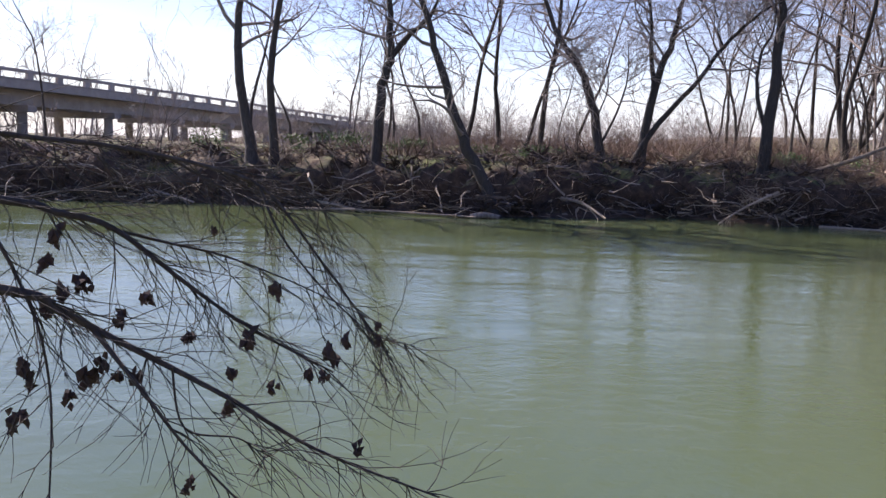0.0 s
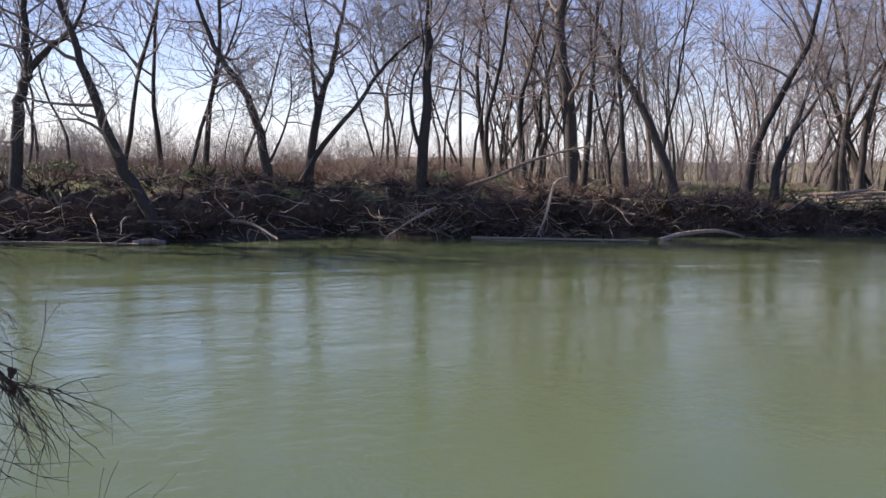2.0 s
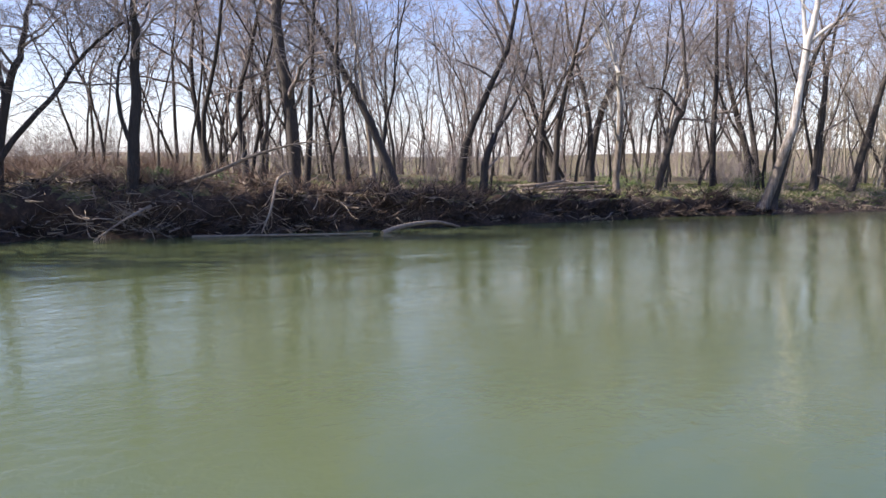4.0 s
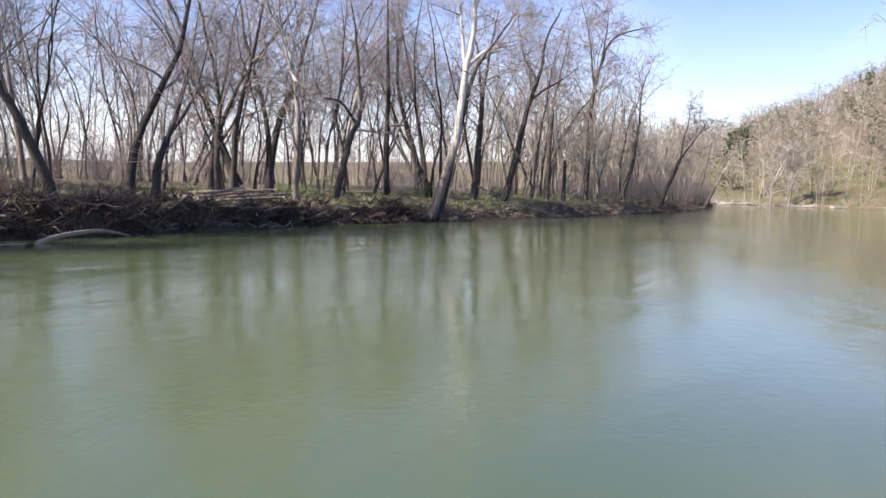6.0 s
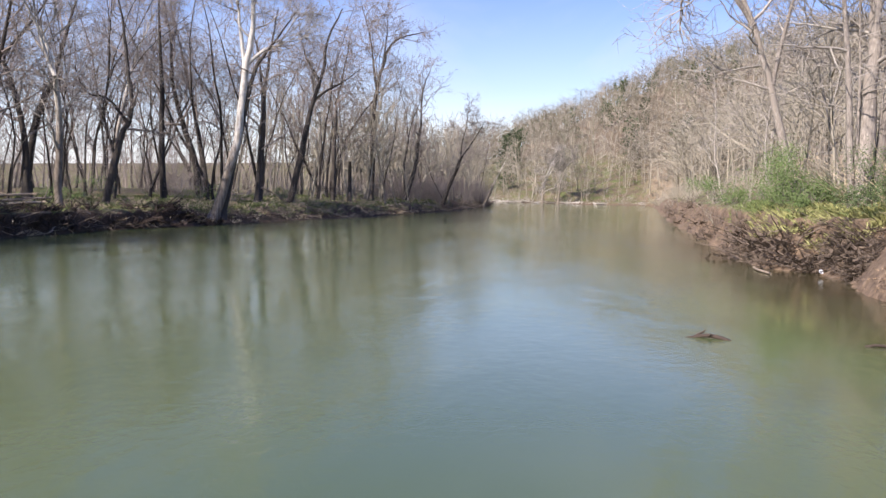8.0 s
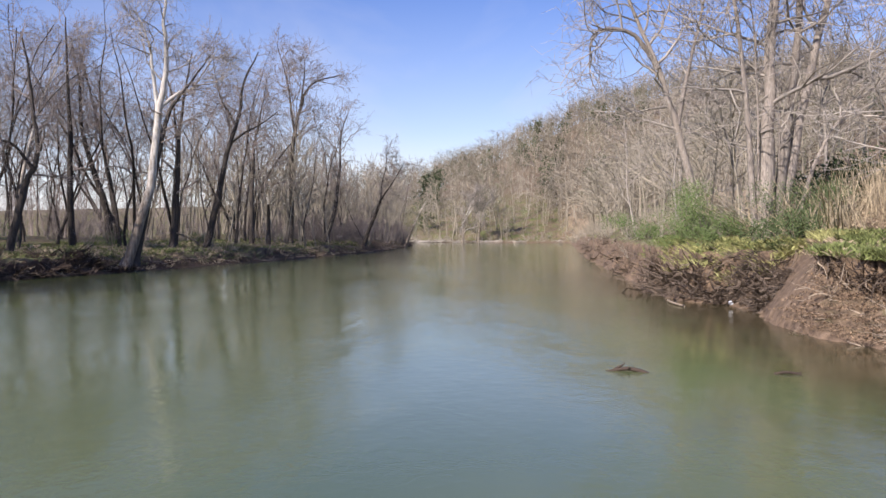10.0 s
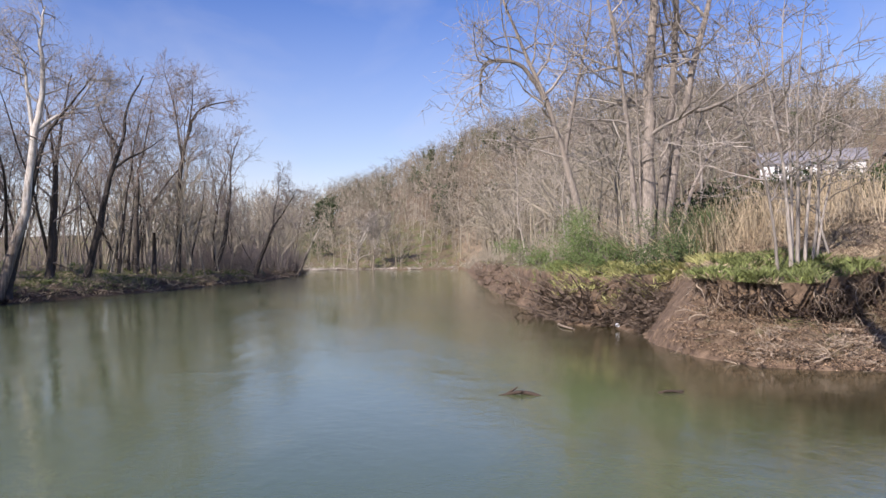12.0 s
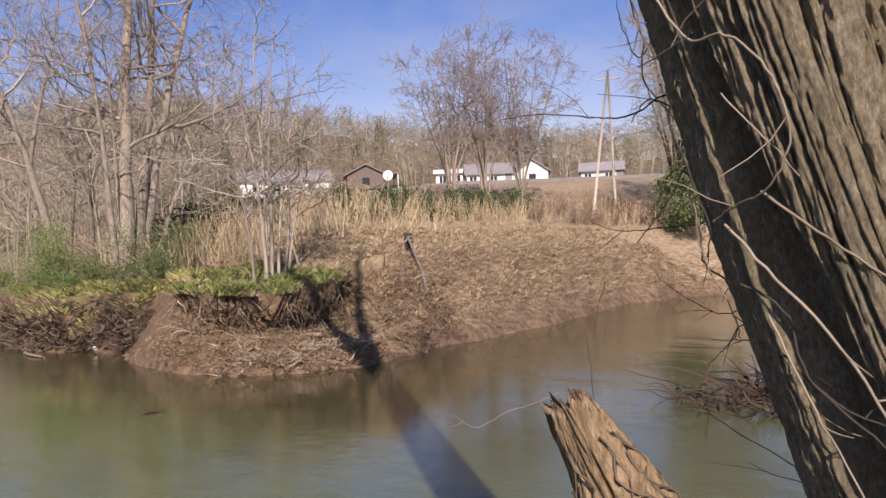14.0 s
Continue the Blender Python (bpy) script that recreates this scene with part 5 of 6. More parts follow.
def field_edge(x, y):
    """Metres beyond the far edge of the field."""
    return np.hypot(x, y) - np.interp(np.degrees(np.arctan2(x, y)), [112, 117, 121, 125, 130, 139], [38, 41, 41, 50, 57, 63.5])


p = np.vstack([lands(250, rng_n, 30, 60, -52, -12, 6, 26, lambda x, y: (np.abs(field_edge(x, y)) < 1.0) & (y > -0.98 * x)), lands(70, rng_n, 30, 46, -52, -36, 3, 30, lambda x, y: (np.abs(field_edge(x, y) + 3) < 3.0) & (y < -0.98 * x))])
strew("cane_row", CANE, rows(rng_n, p, (0.9, 1.3), (0.5, 1.0), 0.2), M_STRAW, "row of dry tan cane along the field", "cane")
p = lands(420, rng_n, 30, 62, -52, -14, 6, 30, lambda x, y: (np.abs(field_edge(x, y) - 2.2) < 1.1) & (y > -0.98 * x))
strew("hedge", [leaf_clump(210 + i, 160, 0.8, 1.3, 0.09) for i in range(4)], rows(rng_n, p, (0.8, 1.5), (0.6, 1.75), 0.1), M_CEDAR, "low dark green hedge growth behind the cane", "hedge")

p = lands(60, rng_n, 33, 46, -56, -40, 4, 30, lambda x, y: (np.hypot(x, y) > 57) & (y < -1.0 * x))
strew("brown_brush", [brush_clump(310 + i, 14, 2.0, 0.6, 0.014, 4) for i in range(4)], rows(rng_n, p, (0.8, 1.4), (0.5, 1.0), 0.2), M_BRUSH, "brown winter brush round the leaning poles", "brush")

# roots that hang from the washed-out lip
rng = random.Random(77)


for lo, hi, count in ((-11.3, -9.4, 60), (-12.6, -11.3, 75), (-14.6, -12.6, 60)):
    g = np.random.default_rng(int(-lo * 10))
    xs, ys = g.uniform(22.3, 25.5, 6000), g.uniform(lo, hi, 6000)
    e, top, drop, over, nx, ny = lip_field(xs, ys)
    pick = np.nonzero((e > 0) & (e < 0.3))[0][:count]
    cx, cy = float(xs[pick[0]]), float(ys[pick[0]])
    t_ = new("hanging_roots")
    t_.location = (cx, cy, 0)
    for i in pick:
        out = Vector((nx[i], ny[i], 0))
        along = Vector((-ny[i], nx[i], 0))
        b = Buf()
        q = [Vector((xs[i] - cx, ys[i] - cy, top[i] - rng.uniform(0.1, 0.5))) + out * over[i] * rng.uniform(0.5, 0.95)]
        way = along * rng.gauss(0, 0.8) + out * rng.uniform(-0.3, 0.5) + Vector((0, 0, -rng.uniform(0.2, 1.4)))
        for k in range(7):
            way = (way + Vector((rng.gauss(0, 0.6), rng.gauss(0, 0.6), rng.gauss(-0.25, 0.45)))).normalized()
            q.append(q[-1] + way * rng.uniform(0.09, 0.2))
            q[-1].z = max(q[-1].z, top[i] - drop[i] - 0.25)
        q = spline(q, 2)
        b.tube(q, taper(len(q), rng.choice((0.012, 0.016, 0.022, 0.036)), 0.004), 5)
        part("root", b, M_ROOT if rng.random() < 0.75 else M_STICK, t_)
    tagged(t_, "dark tangled tree roots hanging under the bank lip", "roots")
# a root mat in the hollow, its black adding to the overhang's shade
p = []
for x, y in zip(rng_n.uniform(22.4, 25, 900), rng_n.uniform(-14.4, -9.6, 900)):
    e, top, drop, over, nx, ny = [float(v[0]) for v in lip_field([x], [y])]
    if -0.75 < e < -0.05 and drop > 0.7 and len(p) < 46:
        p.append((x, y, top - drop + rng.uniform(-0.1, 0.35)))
strew("root_tangle", [stick_heap(250 + i, 12, 0.22, 0.02) for i in range(4)], rows(rng_n, np.array(p), (0.3, 0.6), (0.6, 1.6), 0.9), M_DARKROOT, "matted roots in the hollow under the turf, blackened for its shade", "roots")
fallen([(28.6, -20.7, height(28.6, -20.7) + 0.1), (27.2, -19.8, height(27.2, -19.8) + 0.75), (25.2, -18.7, height(25.2, -18.7) + 0.55), (23.6, -17.8, height(23.6, -17.8) + 0.35), (22.7, -17.3, height(22.7, -17.3) + 0.1)], 0.045, 0.075, 60, M_GREYBARK, "grey broken snag lying down the slope", "fallen_branch", 7, 0.5)
zs_ = height(27.7, -20.2)
fallen([(27.7, -20.2, zs_ - 0.3), (27.7, -20.2, zs_ + 0.3), (27.72, -20.2, zs_ + 0.6), (27.76, -20.25, zs_ + 0.85)], 0.2, 0.16, 61, M_BARK, "short dark rotten stump at the top of the slope", "stump", 2, 0.3)
fallen([(34.2, -6.6, 0.03), (33.0, -6.5, 0.06), (31.6, -6.7, 0.04)], 0.06, 0.04, 62, M_STICK, "pale plank of driftwood floating by the bank", "log", 0)
fallen([(17.34, -1.95, -0.04), (17.42, -2.2, 0.0), (17.4, -2.45, 0.05), (17.3, -2.7, 0.03), (17.2, -2.9, -0.04)], 0.035, 0.05, 63, M_DARKROOT, "dark waterlogged stick breaking the surface", "log", 2, 0.25)
fallen([(17.2, -5.4, -0.04), (17.18, -5.6, 0.03), (17.15, -5.85, 0.02), (17.1, -6.0, -0.04)], 0.03, 0.03, 64, M_DARKROOT, "dark waterlogged stick breaking the surface", "log", 2, 0.2)
bt_ = Buf()
bt_.tube([Vector((0, 0, 0)), Vector((0.03, 0, 0)), Vector((0.2, 0, 0.02)), Vector((0.26, 0, 0.02)), Vector((0.3, 0, 0.02))], [0.05, 0.07, 0.07, 0.03, 0.03], 10)
t_ = new("bottle")
t_.location = (31.3, -8.4, height(31.3, -8.4) + 0.35)
part("body", bt_, M_PLASTIC, t_)
tagged(t_, "white plastic bottle caught in the root debris", "bottle")

# ---- houses, road and poles beyond the field
def house(x, y, turn, length, deep, wall_h, roof_h, label, wall_mat, roof_mat, windows, doors=(), porch=False):
    """A low gabled house. Its long front runs along local x and faces local -y."""
    h = new("house")
    z = height(x, y) - 0.3
    h.location, h.rotation_euler[2] = (x, y, z), radians(turn)
    L, D = length / 2, deep / 2
    b = Buf()
    b.v = [(-L, -D, 0), (L, -D, 0), (L, D, 0), (-L, D, 0), (-L, -D, wall_h), (L, -D, wall_h), (L, D, wall_h), (-L, D, wall_h), (-L, 0, wall_h + roof_h), (L, 0, wall_h + roof_h)]
    b.f = [(0, 1, 5, 4), (2, 3, 7, 6), (1, 2, 6, 9, 5), (3, 0, 4, 8, 7)]
    part("wall", b, wall_mat, h, smooth=False)
    o, e, th = 0.45, 0.4, 0.16
    k = roof_h / D
    for s in (-1, 1):
        r = Buf()
        lo, hi = wall_h - o * k, wall_h + roof_h
        r.v = [(-L - e, s * (D + o), lo), (L + e, s * (D + o), lo), (L + e, 0, hi), (-L - e, 0, hi)]
        r.v += [(a, c, d + th) for a, c, d in r.v]
        r.f = [(0, 1, 2, 3), (7, 6, 5, 4), (0, 4, 5, 1), (1, 5, 6, 2), (2, 6, 7, 3), (3, 7, 4, 0)]
        part("roof", r, roof_mat, h, smooth=False)
    for wx in windows:
        pane = one_box("window", I4, (wx - 0.5, -D - 0.04, wall_h - 1.5), (wx + 0.5, -D + 0.05, wall_h - 0.5), M_GLASS, h)
        for fx in (wx - 0.54, wx, wx + 0.54):
            one_box("frame", I4, (fx - 0.05, -D - 0.08, wall_h - 1.55), (fx + 0.05, -D - 0.03, wall_h - 0.45), M_WALL, pane)
        one_box("sill", I4, (wx - 0.62, -D - 0.12, wall_h - 1.62), (wx + 0.62, -D - 0.02, wall_h - 1.55), M_WALL, pane)
    one_box("window", I4, (-L - 0.06, -0.5, wall_h - 1.5), (-L + 0.05, 0.5, wall_h - 0.5), M_GLASS, h)
    for wx in doors:
        leaf = one_box("door", I4, (wx - 0.5, -D - 0.05, 0.3), (wx + 0.5, -D + 0.05, 2.3), M_ROOF, h)
        one_box("door_handle", I4, (wx + 0.36, -D - 0.1, 1.25), (wx + 0.42, -D - 0.05, 1.4), M_PLASTIC, leaf)
    if porch:
        for px in (-L + 0.2, L - 0.2):
            one_box("post", I4, (px - 0.08, -D - 2.0, 0), (px + 0.08, -D - 1.84, wall_h), M_WALL, h)
        one_box("porch_roof", I4, (-L, -D - 2.2, wall_h - 0.05), (L, -D - 0.05, wall_h + 0.12), roof_mat, h)
    return tagged(h, label, "house")


M_HOUSE_GREY = plain("grey_house_siding", (0.13, 0.1, 0.085), 0.8, 0.1, 2.0, 0.05)
house(104.5, -54.5, -115, 12.5, 7, 2.6, 1.6, "low white house behind the cane and saplings", M_WALL, M_ROOF, (-4, -1.2, 3.6), (1.2,))
house(97.2, -63.5, -30, 7, 5.2, 2.1, 1.3, "small brown gabled house with a white porch", M_HOUSE_GREY, M_ROOF, (-1.5, 1.6), (0.0,), True)
house(89.2, -80.5, -128, 7.0, 5, 2.4, 1.5, "white clapboard house beside the road", M_WALL, M_ROOF, (-2.6, 0.4), (2.6,))
house(85.4, -85.6, -44, 5.2, 4.6, 2.5, 1.6, "white gable-fronted house wing by the road", M_WALL, M_ROOF, (-0.9,))
house(78.6, -93.4, -140, 6, 4.4, 2.1, 1.2, "small pale grey house among the trees", M_WALL, M_ROOF, (-2, 1), (2.6,))
house(96.0, -78.5, -129, 4.5, 2.5, 2.2, 0.5, "white trailer home behind the trees", M_WALL, M_WALL, (-1.2, 1.0))
dish = Buf()
n_ = 20
dish.v = [(0.0, 0.25, 0.0)]
for r_i, rr in enumerate((0.25, 0.5, 0.72)):
    dish.v += [(rr * math.cos(6.2832 * k / n_), 0.25 * (1 - rr * rr), rr * math.sin(6.2832 * k / n_)) for k in range(n_)]
for k in range(n_):
    k2 = (k + 1) % n_
    dish.f.append((0, 1 + k, 1 + k2))
    for r_i in range(2):
        a = 1 + r_i * n_
        dish.f.append((a + k, a + n_ + k, a + n_ + k2, a + k2))
t_ = new("satellite_dish")
t_.location = (92.1, -64.1, height(92.1, -64.1))
t_.rotation_euler[2] = radians(38)
q = part("reflector", dish, M_PLASTIC, t_)
q.location = (0, 0, 2.3)
mast = Buf()
mast.tube([Vector((0, 0.25, -0.2)), Vector((0, 0.25, 2.3))], [0.06, 0.06], 8)
part("mast", mast, M_ROOF, t_)
tagged(t_, "large white satellite dish on a short mast", "satellite dish")

road_line = spline([(140, -20, 0), (112, -42, 0), (92, -56, 0), (84, -63, 0), (77, -71, 0), (69, -80, 0), (58, -96, 0), (50, -120, 0)], 6)
rv, rf = [], []
for i, q in enumerate(road_line):
    d = (road_line[min(i + 1, len(road_line) - 1)] - road_line[max(i - 1, 0)]).normalized()
    for s in (-2.6, -2.5, 2.5, 2.6):
        x, y = q.x - d.y * s, q.y + d.x * s
        rv.append((x, y, height(q.x, q.y) + (0.28 if abs(s) < 2.55 else -0.4)))
    if i:
        rf += [((i - 1) * 4 + k, (i - 1) * 4 + k + 1, i * 4 + k + 1, i * 4 + k) for k in range(3)]
road = new("road", fast_mesh("road", np.array(rv), np.array(rf), M_ROAD, False))
tagged(road, "pale grey asphalt road in front of the houses", "road", kind="structure")


def utility_pole(x, y, tip, tall, label, arm=True):
    t = new("utility_pole")
    t.location = (x, y, height(x, y))
    b = Buf()
    b.tube([Vector((0, 0, -0.5)), Vector((tip[0] * 0.5, tip[1] * 0.5, tall * 0.5)), Vector((tip[0], tip[1], tall))], [0.12, 0.1, 0.08], 9)
    part("pole", b, M_POLE, t)
    if arm:
        a = Buf()
        a.tube([Vector((tip[0] - 0.7, tip[1] - 0.6, tall - 0.7)), Vector((tip[0] + 0.7, tip[1] + 0.6, tall - 0.7))], [0.06, 0.06], 6)
        part("crossarm", a, M_POLE, t)
    return tagged(t, label, "utility pole")


z_a, z_b = height(40.7, -47.0), height(41.9, -51.3)
utility_pole(40.7, -47.0, (-1.2, -1.1), 16.2 - z_a, "bleached wooden pole leaning as a brace", False)
utility_pole(41.9, -51.3, (0.1, 0.1), 17.4 - z_b, "tall upright bleached wooden utility pole")

# ---- the great tree beside the viewer
AX0, AXD = Vector((0.9, -1.98, 3.0)), Vector((0.25, 0.10, 1.0))


def trunk_axis(z):
    k = z - 3.0 if z > 3 else (z - 3.0) * 1.25
    bow = 0.0 if k < 2 else -0.008 * (k - 2) ** 2
    return Vector((AX0.x, AX0.y, z)) + Vector((AXD.x, AXD.y, 0)) * k + Vector((0.25, 0.1, 0)) * bow


def great_tree():
    t = new("tree")
    base = trunk_axis(1.0)
    t.location = base
    n, zs = 640, np.concatenate([np.linspace(0.6, 1.9, 24), np.linspace(1.91, 4.1, 200), np.linspace(4.15, 13.4, 28)])
    ang = np.arange(n) * 2 * math.pi / n
    v = []
    for z in zs:
        c = trunk_axis(z) - base
        r0 = 0.36 - 0.005 * (z - 3) + 0.2 * math.exp(-(z - 0.6) / 0.7)
        for a in ang:
            lobe = 0.018 * math.sin(3 * a + 0.35 * z + 0.8) + 0.012 * math.sin(5 * a - 0.5 * z)
            # long furrows that split and join as they climb
            ca, sa = math.cos(a), math.sin(a)
            w = noise.noise(Vector((ca * 3.5, sa * 3.5, z * 1.3))) * 0.28
            w2 = noise.noise(Vector((ca * 9, sa * 9, z * 9.0))) * 0.12
            run = noise.noise(Vector((ca * 10 + w + w2, sa * 10 - w + w2, z * 0.85)))
            run2 = noise.noise(Vector((ca * 18 + w2 + 4, sa * 18 + w, z * 1.9 + 9)))
            plates = noise.noise(Vector((ca * 15, sa * 15, z * 15.0)))
            fine = noise.noise(Vector((ca * 30, sa * 30, z * 24.0)))
            cut = max(0.0, 1 - abs(run) * 7) * 0.03 + max(0.0, 1 - abs(run2) * 7) * 0.016 + max(0.0, 1 - abs(plates) * 9) * 0.005
            flake = noise.noise(Vector((ca * 52, sa * 52, z * 40.0)))
            # the black hollow seam on the shaded side
            side = 112 - math.degrees(a)
            wide = float(np.interp(z, (1.9, 2.9, 3.3, 3.9), (19, 17, 9, 1.5)))
            inside = max(0.0, 1 - abs((side - 41 - (z - 3) * 9 + 6 * w) / wide))
            hollow = min(1.0, inside * 2.2) * 0.11 if z < 3.9 else 0.0
            r = r0 + lobe + 0.01 - cut - hollow + 0.003 * plates + 0.004 * fine + 0.0045 * flake
            v.append((c.x + r * math.cos(a), c.y + r * math.sin(a), c.z))
    v = np.array(v)
    i, k = np.meshgrid(np.arange(len(zs) - 1), np.arange(n), indexing="ij")
    k2 = (k + 1) % n
    f = np.stack([i * n + k, i * n + k2, (i + 1) * n + k2, (i + 1) * n + k], -1).reshape(-1, 4)
    q = new("trunk", fast_mesh("trunk", v, f, M_FURROW, True))
    q.parent = t
    tagged(q, "deeply furrowed grey-brown bark")
    rng = random.Random(4)
    cr = Buf()
    for r, line in ((0.35, [trunk_axis(13.3), (3.75, -0.5, 15.2), (4.1, 0.6, 17.6), (4.5, 2.0, 20.3), (4.7, 2.8, 22.5)]),
                    (0.32, [trunk_axis(13.3), (3.9, -0.8, 15.4), (4.5, -0.8, 17.2), (5.0, -1.0, 19.0), (5.5, -1.6, 22)]),
                    (0.17, [trunk_axis(13.2), (3.25, -1.4, 14.0), (3.0, -2.1, 15.3), (2.6, -3.2, 16.6)]),
                    (0.18, [trunk_axis(13.3), (4.0, -0.2, 15.3), (4.7, 0.34, 17.1), (5.6, 0.9, 18.6)])):
        b = Buf()
        pts = spline([Vector(w) - base for w in line], 4)
        rad = taper(len(pts), r, 0.04)
        b.tube(pts, rad, 9)
        part("limb", b, M_FURROW, t)
        crown(rng, cr, pts, rad, 0.4, (5, 4, 4), 2.6, 0.012)
    part("crown", cr, M_TWIG, t, "bare leafless twigs")
    return tagged(t, "massive leaning tree trunk with furrowed bark and vines", "tree")


def furrowed():
    m, n, l, b = material("furrowed_bark")
    f = noise_tex(n, l, 95.0, 10, 0.8, (1.0, 1.0, 0.45))
    g = noise_tex(n, l, 5.0, 4, 0.6, (1.0, 1.0, 0.5))
    c = ramp(n, l, f, ((0.34, (0.12, 0.094, 0.06)), (0.5, (0.32, 0.265, 0.18)), (0.66, (0.56, 0.48, 0.35))))
    moss = ramp(n, l, g, ((0.52, (0, 0, 0)), (0.72, (0.5, 0.5, 0.5))))
    l.new(blend(n, l, moss, c, (0.13, 0.125, 0.07)), b.inputs["Base Color"])
    b.inputs["Roughness"].default_value = 0.95
    bump(n, l, b, f, 1.0, 0.02)
    return m


M_FURROW = furrowed()
great_tree()


def vine(points, r0, r1, mat, label, name="vine", seed=0, twigs=0):
    r0, r1, twigs = r0 * 0.3, r1 * 0.32, twigs // 2
    t = new(name)
    base = Vector(points[0])
    t.location = base
    rng = random.Random(seed)
    b = Buf()
    q = spline([Vector(w) - base for w in points], 6)
    q = [w + Vector((rng.gauss(0, 0.0015), rng.gauss(0, 0.0015), rng.gauss(0, 0.0015))) for w in q]
    b.tube(q, taper(len(q), r0, r1), 6)
    part("stem", b, mat, t)
    for _ in range(twigs):
        w = Buf()
        k = rng.randint(len(q) // 4, len(q) - 2)
        tp, tr = wander(rng, q[k], sub(rng, (q[k + 1] - q[k]).normalized(), rng.uniform(0.5, 1.0)), rng.uniform(0.05, 0.2), r1 * 1.1, r1 * 0.5, 3, 0.2, 0)
        w.tube(tp, tr, 4)
        part("twig", w, mat, t)
    return tagged(t, label, name)


def on_bark(z, side, lift=0.022):
    """A point on the great trunk: height, and degrees round it from the side that faces the viewer (positive to the left)."""
    a = radians(112 - side)
    return tuple(trunk_axis(z) + Vector((math.cos(a), math.sin(a), 0)) * (0.375 - 0.012 * (z - 3) + lift))


VINE = "pale dry vine clinging to the furrowed trunk"
vine([on_bark(3.62, 52), on_bark(3.5, 46), on_bark(3.42, 38), on_bark(3.41, 26, 0.04), on_bark(3.36, 18, 0.06), on_bark(3.27, 14, 0.07), on_bark(3.18, 16, 0.06), on_bark(3.1, 26, 0.05), on_bark(3.08, 40), on_bark(3.05, 56)], 0.011, 0.006, M_VINE, VINE, seed=1, twigs=4)
vine([on_bark(3.43, 75, 0.05), on_bark(3.42, 55, 0.03), on_bark(3.43, 34, 0.04)], 0.006, 0.004, M_VINE, VINE, seed=2, twigs=2)
vine([on_bark(3.1, 30, 0.03), on_bark(3.0, 16, 0.03), on_bark(2.9, 2, 0.03), on_bark(2.8, -14)], 0.01, 0.007, M_VINE, VINE, seed=3)
vine([on_bark(3.04, 50), on_bark(2.95, 36, 0.04), on_bark(2.8, 24, 0.04), on_bark(2.6, 18, 0.03), on_bark(2.3, 14)], 0.012, 0.008, M_VINE, VINE, seed=4, twigs=5)
vine([on_bark(3.3, 34), on_bark(3.2, 24, 0.03), on_bark(3.12, 18)], 0.007, 0.005, M_VINE, VINE, seed=5)
vine([on_bark(2.86, 44, 0.03), on_bark(2.7, 38, 0.05), on_bark(2.55, 34, 0.05), on_bark(2.3, 32)], 0.008, 0.006, M_VINE, VINE, seed=6, twigs=4)
rng_v = random.Random(88)
for i in range(7):
    z, side = rng_v.uniform(2.3, 3.85), rng_v.uniform(42, 78)
    line, step = [], rng_v.choice((-1, 1)) * rng_v.uniform(3, 9)
    for k in range(rng_v.randint(4, 8)):
        line.append(on_bark(z, side, rng_v.uniform(0.01, 0.05)))
        z, side = z - rng_v.uniform(0.05, 0.13), side + step + rng_v.gauss(0, 5)
    vine(line, rng_v.uniform(0.006, 0.014), 0.005, M_VINE if i % 3 else M_BARK, VINE, seed=100 + i, twigs=4)
TW = "thin crooked twig sprouting from the great trunk"
vine([(1.25, -1.9, 3.3), (1.48, -2.01, 3.42), (1.57, -1.94, 3.37), (1.64, -1.88, 3.37), (1.75, -1.78, 3.39), (1.84, -1.69, 3.38)], 0.012, 0.003, M_BARK, TW, "twig", 11, 4)
vine([(1.22, -1.95, 3.3), (1.45, -2.03, 3.22), (1.49, -2.0, 3.14), (1.55, -1.95, 3.04), (1.64, -1.88, 2.91), (1.77, -1.77, 2.97)], 0.010, 0.003, M_VINE, TW, "twig", 12, 5)
vine([(1.2, -2.0, 3.08), (1.42, -2.05, 3.06), (1.53, -1.97, 3.05), (1.61, -1.91, 3.05), (1.67, -1.86, 3.08)], 0.009, 0.003, M_BARK, TW, "twig", 13, 4)
vine([(1.64, -1.88, 2.91), (1.66, -1.86, 2.81), (1.67, -1.86, 2.75)], 0.005, 0.002, M_BARK, TW, "twig", 14, 1)
vine([(1.12, -2.1, 2.8), (1.31, -2.11, 2.83), (1.39, -2.07, 2.81), (1.46, -2.02, 2.85), (1.53, -1.97, 2.92)], 0.008, 0.003, M_BARK, TW, "twig", 15, 4)
vine([(1.1, -2.12, 2.36), (1.33, -2.1, 2.46), (1.43, -2.04, 2.54), (1.47, -2.02, 2.59)], 0.007, 0.004, M_VINE, TW, "twig", 16, 1)
vine([(1.05, -2.15, 2.34), (1.17, -2.19, 2.36), (1.26, -2.14, 2.37), (1.36, -2.09, 2.41)], 0.008, 0.003, M_VINE, TW, "twig", 17, 4)
vine([(1.12, -2.1, 2.82), (1.33, -2.1, 2.79), (1.38, -2.07, 2.73), (1.43, -2.04, 2.67)], 0.009, 0.004, M_VINE, TW, "twig", 18, 3)
vine([(1.12, -2.1, 2.76), (1.32, -2.11, 2.74), (1.38, -2.07, 2.74), (1.42, -2.04, 2.74)], 0.008, 0.004, M_VINE, TW, "twig", 19, 3)
vine([(1.35, -1.95, 3.62), (1.5, -1.99, 3.59), (1.55, -1.96, 3.53), (1.58, -1.93, 3.63), (1.59, -1.92, 3.7)], 0.009, 0.003, M_BARK, TW, "twig", 20, 5)
